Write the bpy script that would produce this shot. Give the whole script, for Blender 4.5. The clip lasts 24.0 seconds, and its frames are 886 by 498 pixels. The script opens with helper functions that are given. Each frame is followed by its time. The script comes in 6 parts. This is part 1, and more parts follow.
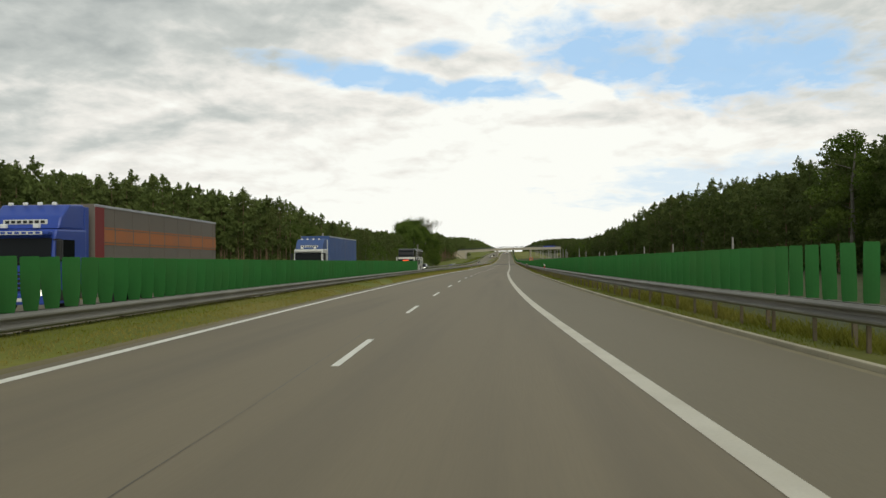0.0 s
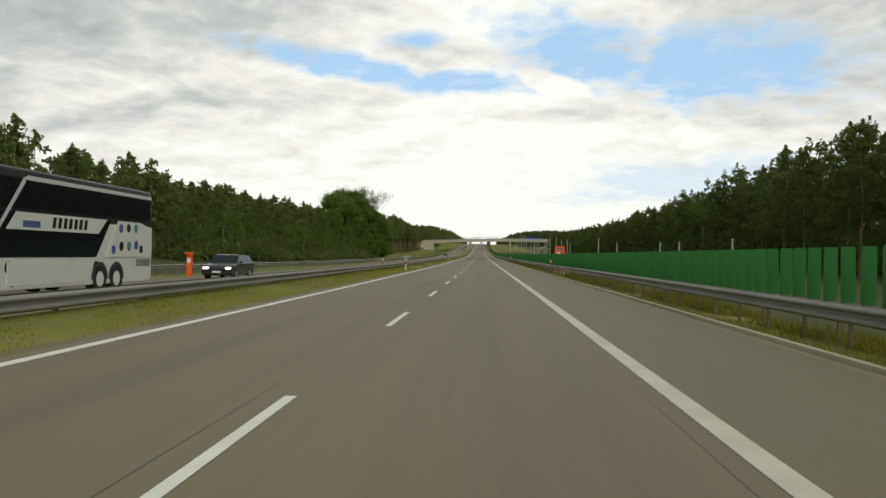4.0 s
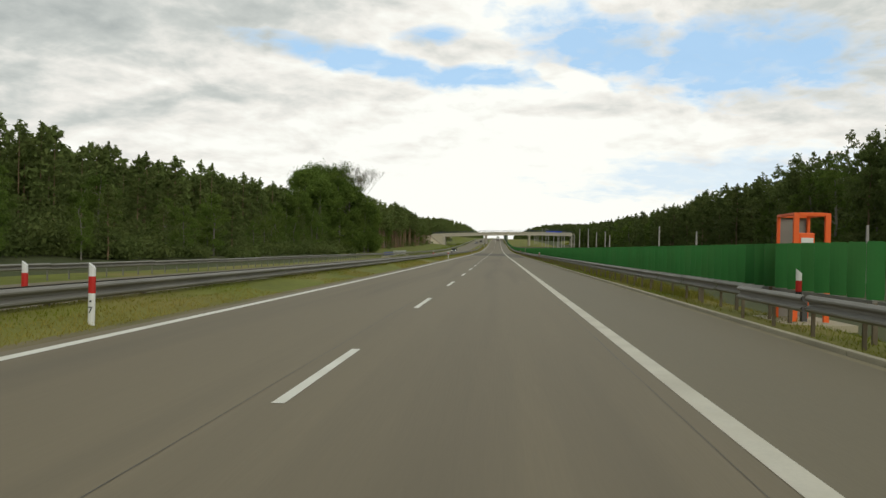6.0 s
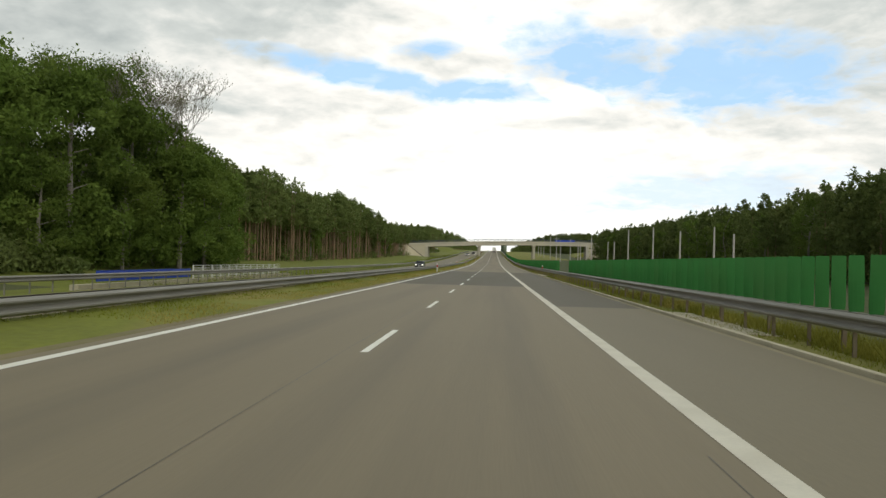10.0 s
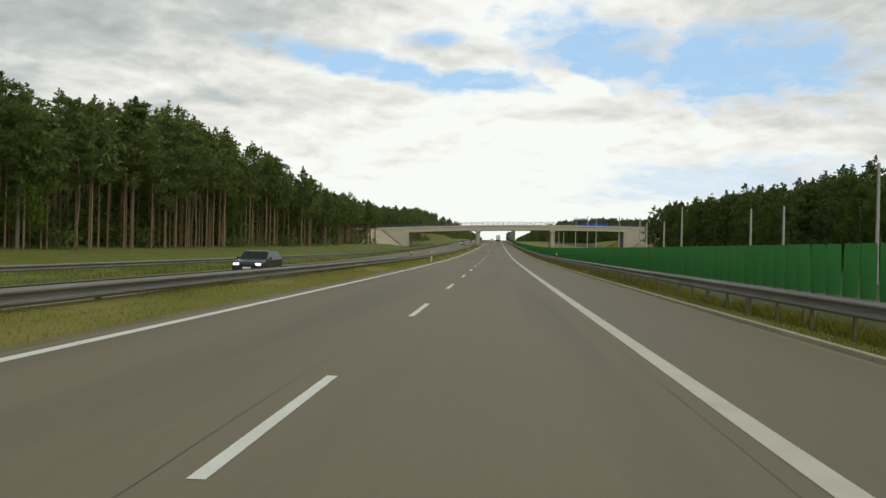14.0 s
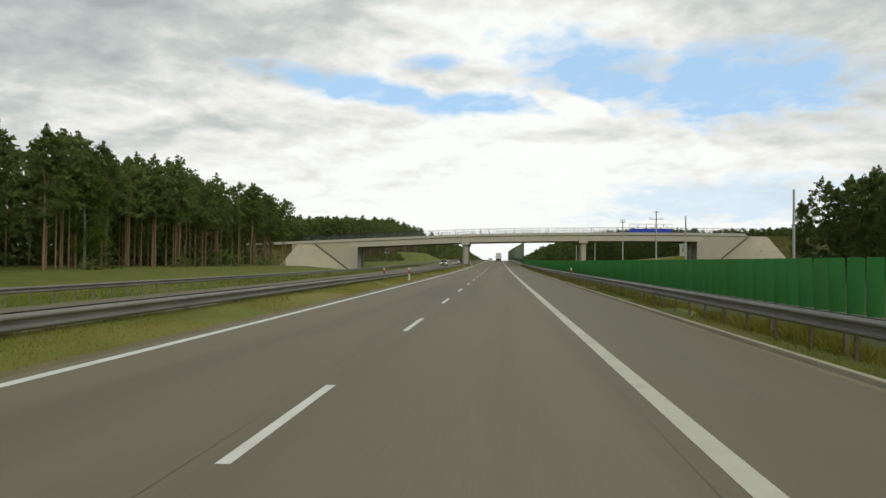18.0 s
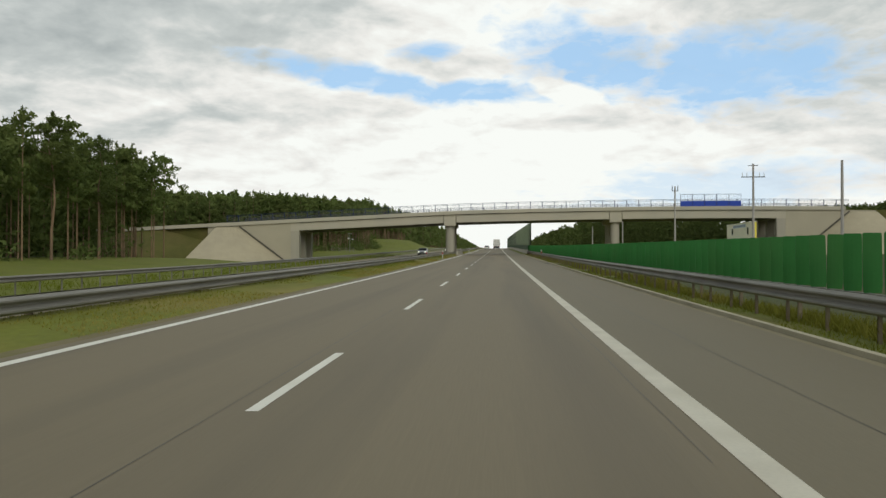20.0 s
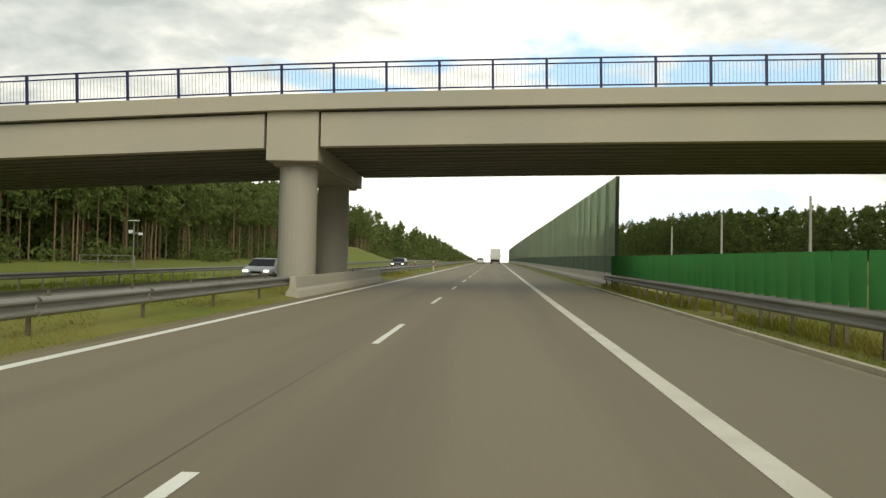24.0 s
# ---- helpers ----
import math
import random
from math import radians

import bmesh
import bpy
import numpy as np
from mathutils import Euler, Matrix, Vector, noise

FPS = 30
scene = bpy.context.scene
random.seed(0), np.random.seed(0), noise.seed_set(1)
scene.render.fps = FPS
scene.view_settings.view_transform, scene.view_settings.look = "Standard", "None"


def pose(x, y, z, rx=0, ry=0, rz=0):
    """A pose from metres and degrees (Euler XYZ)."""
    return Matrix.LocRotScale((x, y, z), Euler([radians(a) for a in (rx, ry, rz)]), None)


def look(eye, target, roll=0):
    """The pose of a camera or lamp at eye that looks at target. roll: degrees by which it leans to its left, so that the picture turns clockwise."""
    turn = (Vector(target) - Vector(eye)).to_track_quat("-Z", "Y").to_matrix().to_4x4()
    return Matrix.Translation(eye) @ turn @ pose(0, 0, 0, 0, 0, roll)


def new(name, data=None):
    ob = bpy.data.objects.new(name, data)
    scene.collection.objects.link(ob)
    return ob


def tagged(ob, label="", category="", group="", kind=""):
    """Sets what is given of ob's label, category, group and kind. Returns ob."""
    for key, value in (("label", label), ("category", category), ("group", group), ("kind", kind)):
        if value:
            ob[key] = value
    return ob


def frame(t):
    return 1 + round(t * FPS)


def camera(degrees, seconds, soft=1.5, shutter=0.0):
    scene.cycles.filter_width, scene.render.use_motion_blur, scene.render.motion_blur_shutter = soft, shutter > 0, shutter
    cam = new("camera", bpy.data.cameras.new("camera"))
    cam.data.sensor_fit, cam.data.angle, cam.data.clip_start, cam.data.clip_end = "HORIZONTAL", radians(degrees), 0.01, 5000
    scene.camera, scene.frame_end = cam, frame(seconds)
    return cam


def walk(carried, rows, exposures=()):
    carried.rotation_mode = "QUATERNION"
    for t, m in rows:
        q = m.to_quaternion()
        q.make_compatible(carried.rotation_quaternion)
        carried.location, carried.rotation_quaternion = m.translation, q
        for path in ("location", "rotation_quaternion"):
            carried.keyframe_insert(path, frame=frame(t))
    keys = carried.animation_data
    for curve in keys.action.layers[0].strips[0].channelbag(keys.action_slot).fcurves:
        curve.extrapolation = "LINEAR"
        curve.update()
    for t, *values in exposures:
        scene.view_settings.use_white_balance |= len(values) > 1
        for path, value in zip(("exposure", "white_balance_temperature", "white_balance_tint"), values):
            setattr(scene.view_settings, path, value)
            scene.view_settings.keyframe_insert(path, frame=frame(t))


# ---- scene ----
# ---- camera and path ----
cam = camera(56.6, 24.0, soft=1.45)

# Road profile: knots every 60 m of chainage from -30 m (height, sideways drift).
KNOT0, KNOT_STEP = -30.0, 60.0
Z_KNOTS = [0.01, -0.34, -0.62, -0.96, -1.25, -1.43, -1.61, -1.71, -1.68, -1.42, -0.73, 0.1, 1.1, 2.18, 3.32, 4.47, 5.55, 6.56, 7.51, 8.4, 9.23, 10.0, 10.7, 11.34, 11.91, 12.42]
X_KNOTS = [2.73, 0.453, -0.3, -0.127, 0.016, 0.015]


def spline(table, s):
    """Smooth curve through evenly spaced knots, straight beyond both ends."""
    n = len(table)
    u = (s - KNOT0) / KNOT_STEP
    if u <= 0:
        return table[0] + u * (table[1] - table[0])
    if u >= n - 1:
        return table[n - 1] + min(u - n + 1, 12) * 0.4 * (table[n - 1] - table[n - 2])
    k = min(int(u), n - 2)
    f = u - k
    a, b, c, d = table[max(k - 1, 0)], table[k], table[k + 1], table[min(k + 2, n - 1)]
    return b + 0.5 * f * (c - a + f * (2 * a - 5 * b + 4 * c - d + f * (3 * (b - c) + d - a)))


def zp(s):
    return spline(Z_KNOTS, s)


def xp(s):
    return spline(X_KNOTS, s) if s < 270 else 0.0


def at(x, s, h=0.0):
    """World point at x metres right of the lane divider, chainage s, h above the road."""
    return Vector((x + xp(s), s, zp(s) + h))


def along(x, s, h=0.0):
    """Pose at a road point, turned along the road and tilted by its slope."""
    d = (at(0, s + 2) - at(0, s - 2)).normalized()
    return Matrix.Translation(at(x, s, h)) @ Euler((math.asin(d.z), 0, -math.atan2(d.x, d.y))).to_matrix().to_4x4()


# seconds, x, y, z, yaw, pitch, roll
PATH = [
    (0, 3.606, -2.11, 1.255, 4.56, 0.64, 0.51),
    (0.5, 3.010, 12.39, 1.169, 3.36, 0.71, 0.28),
    (1, 2.454, 26.90, 1.083, 2.50, 0.19, 0.04),
    (1.5, 2.112, 41.25, 1.013, 2.44, 1.31, -0.16),
    (2, 1.771, 55.60, 0.943, 2.71, 0.07, -0.36),
    (2.5, 1.576, 70.14, 0.880, 3.30, -0.84, -0.70),
    (3, 1.381, 84.67, 0.818, 3.04, -0.83, -1.04),
    (3.5, 1.460, 98.86, 0.737, 2.62, 0.02, -1.07),
    (5.5, 1.777, 155.63, 0.413, 3.38, 0.14, -1.20),
    (6, 1.856, 169.82, 0.332, 3.80, -0.28, -1.23),
    (6.5, 1.881, 184.12, 0.266, 1.76, -1.28, -0.94),
    (7, 1.905, 198.42, 0.199, 2.59, -1.27, -0.64),
    (7.5, 1.948, 213.19, 0.136, 3.27, -0.55, -0.55),
    (8, 1.991, 227.96, 0.072, 3.53, -1.10, -0.47),
    (8.5, 1.937, 242.15, 0.053, 3.07, 0.40, -0.85),
    (9, 1.883, 256.34, 0.035, 2.28, 1.13, -1.24),
    (9.5, 1.889, 270.57, -0.025, 3.46, 1.23, -1.39),
    (10, 1.894, 284.80, -0.085, 3.54, 0.65, -1.54),
    (10.5, 1.869, 299.16, -0.119, 3.88, 0.65, -1.42),
    (12.5, 1.769, 356.61, -0.257, 2.91, 2.16, -0.94),
    (13, 1.744, 370.97, -0.291, 2.99, 0.13, -0.82),
    (13.5, 1.736, 385.62, -0.310, 3.23, 1.38, -1.15),
    (14, 1.729, 400.26, -0.330, 3.80, 0.01, -1.47),
    (14.5, 1.772, 415.24, -0.322, 3.67, 0.67, -1.15),
    (15, 1.816, 430.22, -0.313, 3.28, 1.07, -0.82),
    (15.5, 1.853, 445.09, -0.278, 3.74, 1.22, -0.84),
    (16, 1.891, 459.95, -0.244, 3.86, 1.03, -0.87),
    (16.5, 1.954, 474.69, -0.195, 4.18, 1.30, -0.86),
    (17, 2.016, 489.42, -0.145, 3.90, 2.00, -0.85),
    (17.5, 2.032, 504.18, 0.008, 3.73, 1.83, -0.73),
    (19.5, 2.096, 563.22, 0.622, 4.60, 0.85, -0.26),
    (20, 2.112, 577.98, 0.775, 3.76, 0.77, -0.14),
    (20.5, 2.093, 592.44, 0.967, 3.96, 1.39, -0.12),
    (21, 2.074, 606.90, 1.159, 3.40, 2.01, -0.09),
    (21.5, 2.055, 621.21, 1.375, 3.12, 1.96, -0.31),
    (22, 2.036, 635.52, 1.591, 3.68, 1.65, -0.53),
    (22.5, 2.018, 649.57, 1.823, 3.86, 1.99, -0.59),
    (23, 2.000, 663.61, 2.055, 3.27, 1.32, -0.65),
    (23.5, 1.951, 677.71, 2.291, 3.65, 2.00, -0.96),
    (24, 1.902, 691.81, 2.527, 3.61, 1.66, -1.27),
]
walk(cam, [(r[0], pose(r[1], r[2], r[3], 90 + r[5], r[6], r[4])) for r in PATH], exposures=[(0.0, -0.02, 6600, 2), (7.0, 0.03, 6600, 2), (9.3, 0.22, 6600, 2), (11.5, 0.0, 6530, 2), (14.0, -0.05, 6480, 2), (17.0, 0.0, 6440, 2), (20.0, -0.05, 6440, 2), (22.3, -0.03, 6480, 2), (24.0, 0.40, 6850, 1)])

# ---- world and sun ----
SUN_EL, SUN_AZ = 36.0, 156.0      # degrees above the horizon; clockwise from the road's direction
world = bpy.data.worlds.new("overcast_sky")
scene.world = world
world.use_nodes = True
wn, wl = world.node_tree.nodes, world.node_tree.links
wn.clear()


def wnode(kind, **inputs):
    n = wn.new(kind)
    for key, value in inputs.items():
        setattr(n, key, value)
    return n


def wmath(op, a, b=None, c=None):
    n = wnode("ShaderNodeMath", operation=op)
    for i, v in enumerate((a, b, c)):
        if v is None:
            continue
        if isinstance(v, (int, float)):
            n.inputs[i].default_value = v
        else:
            wl.new(v, n.inputs[i])
    return n.outputs[0]


def wramp(fac, stops):
    n = wnode("ShaderNodeValToRGB")
    el = n.color_ramp.elements
    while len(el) < len(stops):
        el.new(0.5)
    for e, (p, c) in zip(el, stops):
        e.position, e.color = p, (*c, 1)
    wl.new(fac, n.inputs[0])
    return n.outputs[0]


def wmix(fac, a, b):
    n = wnode("ShaderNodeMix", data_type="RGBA")
    for sock, v in ((n.inputs["Factor"], fac), (n.inputs[6], a), (n.inputs[7], b)):
        if isinstance(v, (int, float)):
            sock.default_value = v
        elif isinstance(v, tuple):
            sock.default_value = (*v, 1)
        else:
            wl.new(v, sock)
    return n.outputs[2]


sky = wnode("ShaderNodeTexSky", sky_type="NISHITA", sun_disc=False, sun_elevation=radians(SUN_EL), sun_rotation=radians(SUN_AZ),
            air_density=1.0, dust_density=1.5, ozone_density=1.5)
coord = wnode("ShaderNodeTexCoord")
sep = wnode("ShaderNodeSeparateXYZ")
wl.new(coord.outputs["Generated"], sep.inputs[0])
dx, dy, dz = sep.outputs
den = wmath("ADD", wmath("MAXIMUM", dz, 0.0), 0.24)
plane = wnode("ShaderNodeCombineXYZ")
wl.new(wmath("DIVIDE", dx, den), plane.inputs[0])
wl.new(wmath("DIVIDE", dy, den), plane.inputs[1])


def wnoise(scale, detail, rough, offset, warp=0.0):
    """Cloud noise on the flat layer overhead."""
    mp = wnode("ShaderNodeMapping")
    mp.inputs["Location"].default_value = offset
    wl.new(plane.outputs[0], mp.inputs[0])
    n = wnode("ShaderNodeTexNoise")
    n.inputs["Scale"].default_value, n.inputs["Detail"].default_value, n.inputs["Roughness"].default_value = scale, detail, rough
    n.inputs["Distortion"].default_value = warp
    wl.new(mp.outputs[0], n.inputs["Vector"])
    return n.outputs[0]


big, mid, fine = wnoise(0.9, 4, 0.5, (3.1, 1.7, 0)), wnoise(3.4, 7, 0.55, (0.4, 5.2, 0), 0.4), wnoise(11.0, 6, 0.55, (7.4, 2.2, 0), 0.3)
mid_low, fine_low = wnoise(3.4, 7, 0.55, (0.4, 5.31, 0), 0.4), wnoise(11.0, 6, 0.55, (7.4, 2.245, 0), 0.3)
azim = wmath("ARCTAN2", dx, dy)
elev = wmath("ARCSINE", dz)


def blot(u, v, ru, rv, slope=0.0):
    """1 at the middle of a slanted oval of sky, 0 on its rim, negative outside."""
    du, dv = wmath("SUBTRACT", azim, u), wmath("SUBTRACT", elev, v)
    dv = wmath("DIVIDE", wmath("SUBTRACT", dv, wmath("MULTIPLY", du, slope)), rv)
    du = wmath("DIVIDE", du, ru)
    return wmath("SUBTRACT", 1.0, wmath("SQRT", wmath("ADD", wmath("MULTIPLY", du, du), wmath("MULTIPLY", dv, dv))))


# gaps in the clouds: a narrow rift that widens to the right, and a thin pale one low down
gap = blot(-0.165, 0.216, 0.155, 0.017, -0.17)
for spot in ((-0.015, 0.203, 0.10, 0.014, 0.0), (-0.08, 0.248, 0.045, 0.013, 0.05), (0.115, 0.235, 0.125, 0.050, -0.10), (0.275, 0.215, 0.175, 0.052, -0.05)):
    gap = wmath("MAXIMUM", gap, blot(*spot))
gap = wmath("SUBTRACT", gap, wmath("MULTIPLY", wmath("MAXIMUM", blot(0.085, 0.200, 0.05, 0.016, -0.25), 0.0), 1.5))
ragged = wmath("ADD", wmath("MULTIPLY", wmath("SUBTRACT", mid, 0.5), 1.7), wmath("MULTIPLY", wmath("SUBTRACT", fine, 0.5), 1.3))
clear = wramp(wmath("ADD", wmath("ADD", gap, ragged), 0.5), [(0.42, (0, 0, 0)), (1.0, (1, 1, 1))])
thin = wramp(wmath("ADD", wmath("ADD", blot(0.26, 0.085, 0.17, 0.028, 0.06), ragged), 0.5), [(0.40, (0, 0, 0)), (1.1, (0.5, 0.5, 0.5))])
clear = wmath("MAXIMUM", clear, thin)
# cloud tone: thin bright cloud low ahead, greyer overhead and to both sides, lit from one side
relief = wmath("ADD", wmath("MULTIPLY", wmath("SUBTRACT", mid, mid_low), 2.0), wmath("MULTIPLY", wmath("SUBTRACT", fine, fine_low), 0.6))
tone = wmath("ADD", wmath("MULTIPLY", wmath("SUBTRACT", mid, 0.5), 0.9), wmath("MULTIPLY", wmath("SUBTRACT", fine, 0.5), 0.45))
tone = wmath("ADD", wmath("ADD", tone, relief), wmath("MULTIPLY", wmath("SUBTRACT", big, 0.5), 0.5))
up = wmath("MAXIMUM", elev, 0.0)
low = wmath("SUBTRACT", 1.18, wmath("MULTIPLY", up, 0.75))
side = wmath("MULTIPLY", wmath("MINIMUM", wmath("ABSOLUTE", wmath("SUBTRACT", azim, 0.0)), 0.8), wmath("ADD", 0.36, wmath("MULTIPLY", up, 2.2)))
contrast = wmath("MINIMUM", wmath("ADD", 0.16, wmath("MULTIPLY", up, 1.2)), 0.38)
bright = wmath("SUBTRACT", wmath("ADD", wmath("MULTIPLY", tone, contrast), low), side)
cloud = wramp(bright, [(0.30, (4.1, 4.3, 4.45)), (0.60, (6.1, 6.15, 6.2)), (0.85, (9.0, 8.5, 8.4)), (1.0, (10.2, 9.9, 9.8))])
sky_blue = wmix(0.80, sky.outputs[0], (4.7, 7.0, 10.4))
full = wmix(wmath("MULTIPLY", clear, wmath("MINIMUM", wmath("ADD", 0.35, wmath("MULTIPLY", fine, 1.2)), 0.95)), cloud, sky_blue)
back = wnode("ShaderNodeBackground")
back.inputs["Strength"].default_value = 0.1
wl.new(full, back.inputs["Color"])
out = wnode("ShaderNodeOutputWorld")
wl.new(back.outputs[0], out.inputs["Surface"])

sun_data = bpy.data.lights.new("sun", "SUN")
sun_data.energy, sun_data.angle, sun_data.color = 1.35, radians(45), (1.0, 0.94, 0.85)
sun = new("sun", sun_data)
sun.matrix_world = look((0, 0, 60), (-math.sin(radians(SUN_AZ)) * 50, -math.cos(radians(SUN_AZ)) * 50, 60 - 50 * math.tan(radians(SUN_EL))))

# ---- materials ----


def material(name, base, rough=0.8, metal=0.0, vary=0.25, scale=6.0, fine_scale=60.0, bump=0.15, dirt=None, per_object=0.0,
             island=0.0, spec=0.4, bump_dist=0.02, stretch=(1, 1, 1), dirt_scale=0.4, dirt_amount=0.5):
    """Surface with colour varied at two scales, an optional second stain colour, and fine relief."""
    m = bpy.data.materials.new(name)
    m.use_nodes = True
    n, l = m.node_tree.nodes, m.node_tree.links
    bsdf = n["Principled BSDF"]
    bsdf.inputs["Roughness"].default_value, bsdf.inputs["Metallic"].default_value = rough, metal
    bsdf.inputs["Specular IOR Level"].default_value = spec
    geo, mp = n.new("ShaderNodeNewGeometry"), n.new("ShaderNodeMapping")
    mp.inputs["Scale"].default_value = stretch
    l.new(geo.outputs["Position"], mp.inputs[0])

    def noise_at(sc, detail=4.0):
        t = n.new("ShaderNodeTexNoise")
        t.inputs["Scale"].default_value, t.inputs["Detail"].default_value = sc, detail
        l.new(mp.outputs[0], t.inputs["Vector"])
        return t.outputs[0]

    def calc(op, a, b):
        t = n.new("ShaderNodeMath")
        t.operation = op
        for i, v in enumerate((a, b)):
            if isinstance(v, (int, float)):
                t.inputs[i].default_value = v
            else:
                l.new(v, t.inputs[i])
        return t.outputs[0]

    def mix(fac, a, b, mode="MIX"):
        t = n.new("ShaderNodeMix")
        t.data_type, t.blend_type = "RGBA", mode
        for sock, v in ((t.inputs["Factor"], fac), (t.inputs[6], a), (t.inputs[7], b)):
            if isinstance(v, (int, float)):
                sock.default_value = v
            elif isinstance(v, tuple):
                sock.default_value = (*v, 1)
            else:
                l.new(v, sock)
        return t.outputs[2]

    coarse, small = noise_at(scale), noise_at(fine_scale)
    amount = calc("ADD", calc("MULTIPLY", calc("SUBTRACT", coarse, 0.5), 2 * vary), calc("MULTIPLY", calc("SUBTRACT", small, 0.5), 1.2 * vary))
    if per_object:
        info = n.new("ShaderNodeObjectInfo")
        amount = calc("ADD", amount, calc("MULTIPLY", calc("SUBTRACT", info.outputs["Random"], 0.5), per_object))
    if island:
        amount = calc("ADD", amount, calc("MULTIPLY", calc("SUBTRACT", geo.outputs["Random Per Island"], 0.5), island))
    gain = calc("ADD", amount, 1.0)
    tint = n.new("ShaderNodeCombineColor")
    for i in range(3):
        l.new(gain, tint.inputs[i])
    colour = mix(1.0, base, tint.outputs[0], "MULTIPLY")
    if dirt:
        patch = noise_at(dirt_scale, 6.0)
        ramp = n.new("ShaderNodeMapRange")
        ramp.inputs[1].default_value, ramp.inputs[2].default_value, ramp.inputs[4].default_value = 0.45, 0.7, dirt_amount
        l.new(patch, ramp.inputs[0])
        colour = mix(ramp.outputs[0], colour, dirt)
    l.new(colour, bsdf.inputs["Base Color"])
    if bump:
        b = n.new("ShaderNodeBump")
        b.inputs["Strength"].default_value, b.inputs["Distance"].default_value = bump, bump_dist
        l.new(small, b.inputs["Height"])
        l.new(b.outputs[0], bsdf.inputs["Normal"])
    return m


def leafy(name, base, second, island=0.7):
    """Foliage: two greens mixed clump by clump, light coming through the leaf."""
    m = material(name, base, rough=0.6, vary=0.35, scale=0.5, fine_scale=5.0, bump=0, island=island, per_object=0.35, dirt=second, dirt_scale=0.25, dirt_amount=0.8, spec=0.08)
    n, l = m.node_tree.nodes, m.node_tree.links
    bsdf = n["Principled BSDF"]
    tr, ad = n.new("ShaderNodeBsdfTranslucent"), n.new("ShaderNodeMixShader")
    ad.inputs[0].default_value = 0.42
    src = bsdf.inputs["Base Color"].links[0].from_socket
    l.new(src, tr.inputs["Color"])
    l.new(bsdf.outputs[0], ad.inputs[1])
    l.new(tr.outputs[0], ad.inputs[2])
    l.new(ad.outputs[0], n["Material Output"].inputs["Surface"])
    return m


ASPHALT = material("worn_asphalt", (0.212, 0.175, 0.115), 0.72, vary=0.10, scale=0.35, fine_scale=45, bump=0.35, bump_dist=0.006,
                   dirt=(0.160, 0.134, 0.092), dirt_scale=0.8, dirt_amount=0.9, stretch=(1.0, 0.03, 1.0), spec=0.32)
ASPHALT_SHOULDER = material("shoulder_asphalt", (0.198, 0.168, 0.112), 0.72, vary=0.12, scale=0.4, fine_scale=45, bump=0.35, bump_dist=0.006,
                            dirt=(0.165, 0.142, 0.096), dirt_scale=0.4, dirt_amount=0.6, stretch=(1.0, 0.10, 1.0), spec=0.32)
ASPHALT_DARK = material("dark_asphalt", (0.113, 0.098, 0.067), 0.72, vary=0.10, scale=0.35, fine_scale=45, bump=0.35, bump_dist=0.006,
                        dirt=(0.094, 0.080, 0.047), dirt_scale=0.6, dirt_amount=0.8, stretch=(1.0, 0.05, 1.0), spec=0.32)
# dark grey for the grating and the slope's edge gutter
DRAIN_DARK = material("dark_drain_concrete", (0.11, 0.10, 0.08), 0.9, vary=0.25, scale=1.0, fine_scale=12)
LINE_WHITE = material("road_paint", (0.80, 0.78, 0.70), 0.7, vary=0.12, scale=3, fine_scale=30, bump=0.1, dirt=(0.62, 0.59, 0.50), dirt_scale=1.5, dirt_amount=0.5)
LINE_WORN = material("worn_road_paint", (0.64, 0.60, 0.50), 0.7, vary=0.15, scale=3, fine_scale=30, bump=0.1, dirt=(0.48, 0.44, 0.35), dirt_scale=1.5, dirt_amount=0.6)
CRACK = material("bitumen_seal", (0.10, 0.094, 0.08), 0.6, vary=0.2)
KERB = material("kerb_concrete", (0.46, 0.41, 0.30), 0.9, vary=0.2, scale=1.5, fine_scale=25, dirt=(0.36, 0.32, 0.23), dirt_scale=0.8, per_object=0.15)
CONCRETE = material("bridge_concrete", (0.47, 0.425, 0.34), 0.85, vary=0.08, scale=0.5, fine_scale=8, bump=0.08, dirt=(0.38, 0.36, 0.31), dirt_scale=0.25, dirt_amount=0.6)
CONCRETE_DARK = material("pier_concrete", (0.40, 0.365, 0.30), 0.85, vary=0.1, scale=0.6, fine_scale=10, bump=0.08, dirt=(0.32, 0.3, 0.26), dirt_scale=0.35, stretch=(1, 1, 0.25))
# bridge concrete with the shade under the deck put into its base colour
GIRDER = material("shaded_girder_concrete", (0.20, 0.188, 0.16), 0.9, vary=0.15, scale=0.5, fine_scale=8, bump=0.08, dirt=(0.13, 0.12, 0.10), dirt_scale=0.3, stretch=(0.3, 1, 1))
CONCRETE_WALL = material("wall_concrete", (0.43, 0.385, 0.295), 0.88, vary=0.1, scale=0.5, fine_scale=8, bump=0.08, dirt=(0.36, 0.325, 0.25), dirt_scale=0.25, dirt_amount=0.7)
PAVING = material("slope_paving", (0.42, 0.365, 0.26), 0.9, vary=0.10, scale=0.8, fine_scale=12, dirt=(0.36, 0.315, 0.23), dirt_scale=0.3, per_object=0.03)
GALV = material("galvanised_steel", (0.28, 0.265, 0.235), 0.6, metal=0.25, vary=0.15, scale=1.2, fine_scale=20, bump=0.05, dirt=(0.17, 0.165, 0.15), dirt_scale=0.6, per_object=0.12)
POST_STEEL = material("rail_post_steel", (0.20, 0.165, 0.115), 0.7, metal=0.3, vary=0.25, scale=3, dirt=(0.13, 0.08, 0.04), dirt_scale=2.0, per_object=0.25)
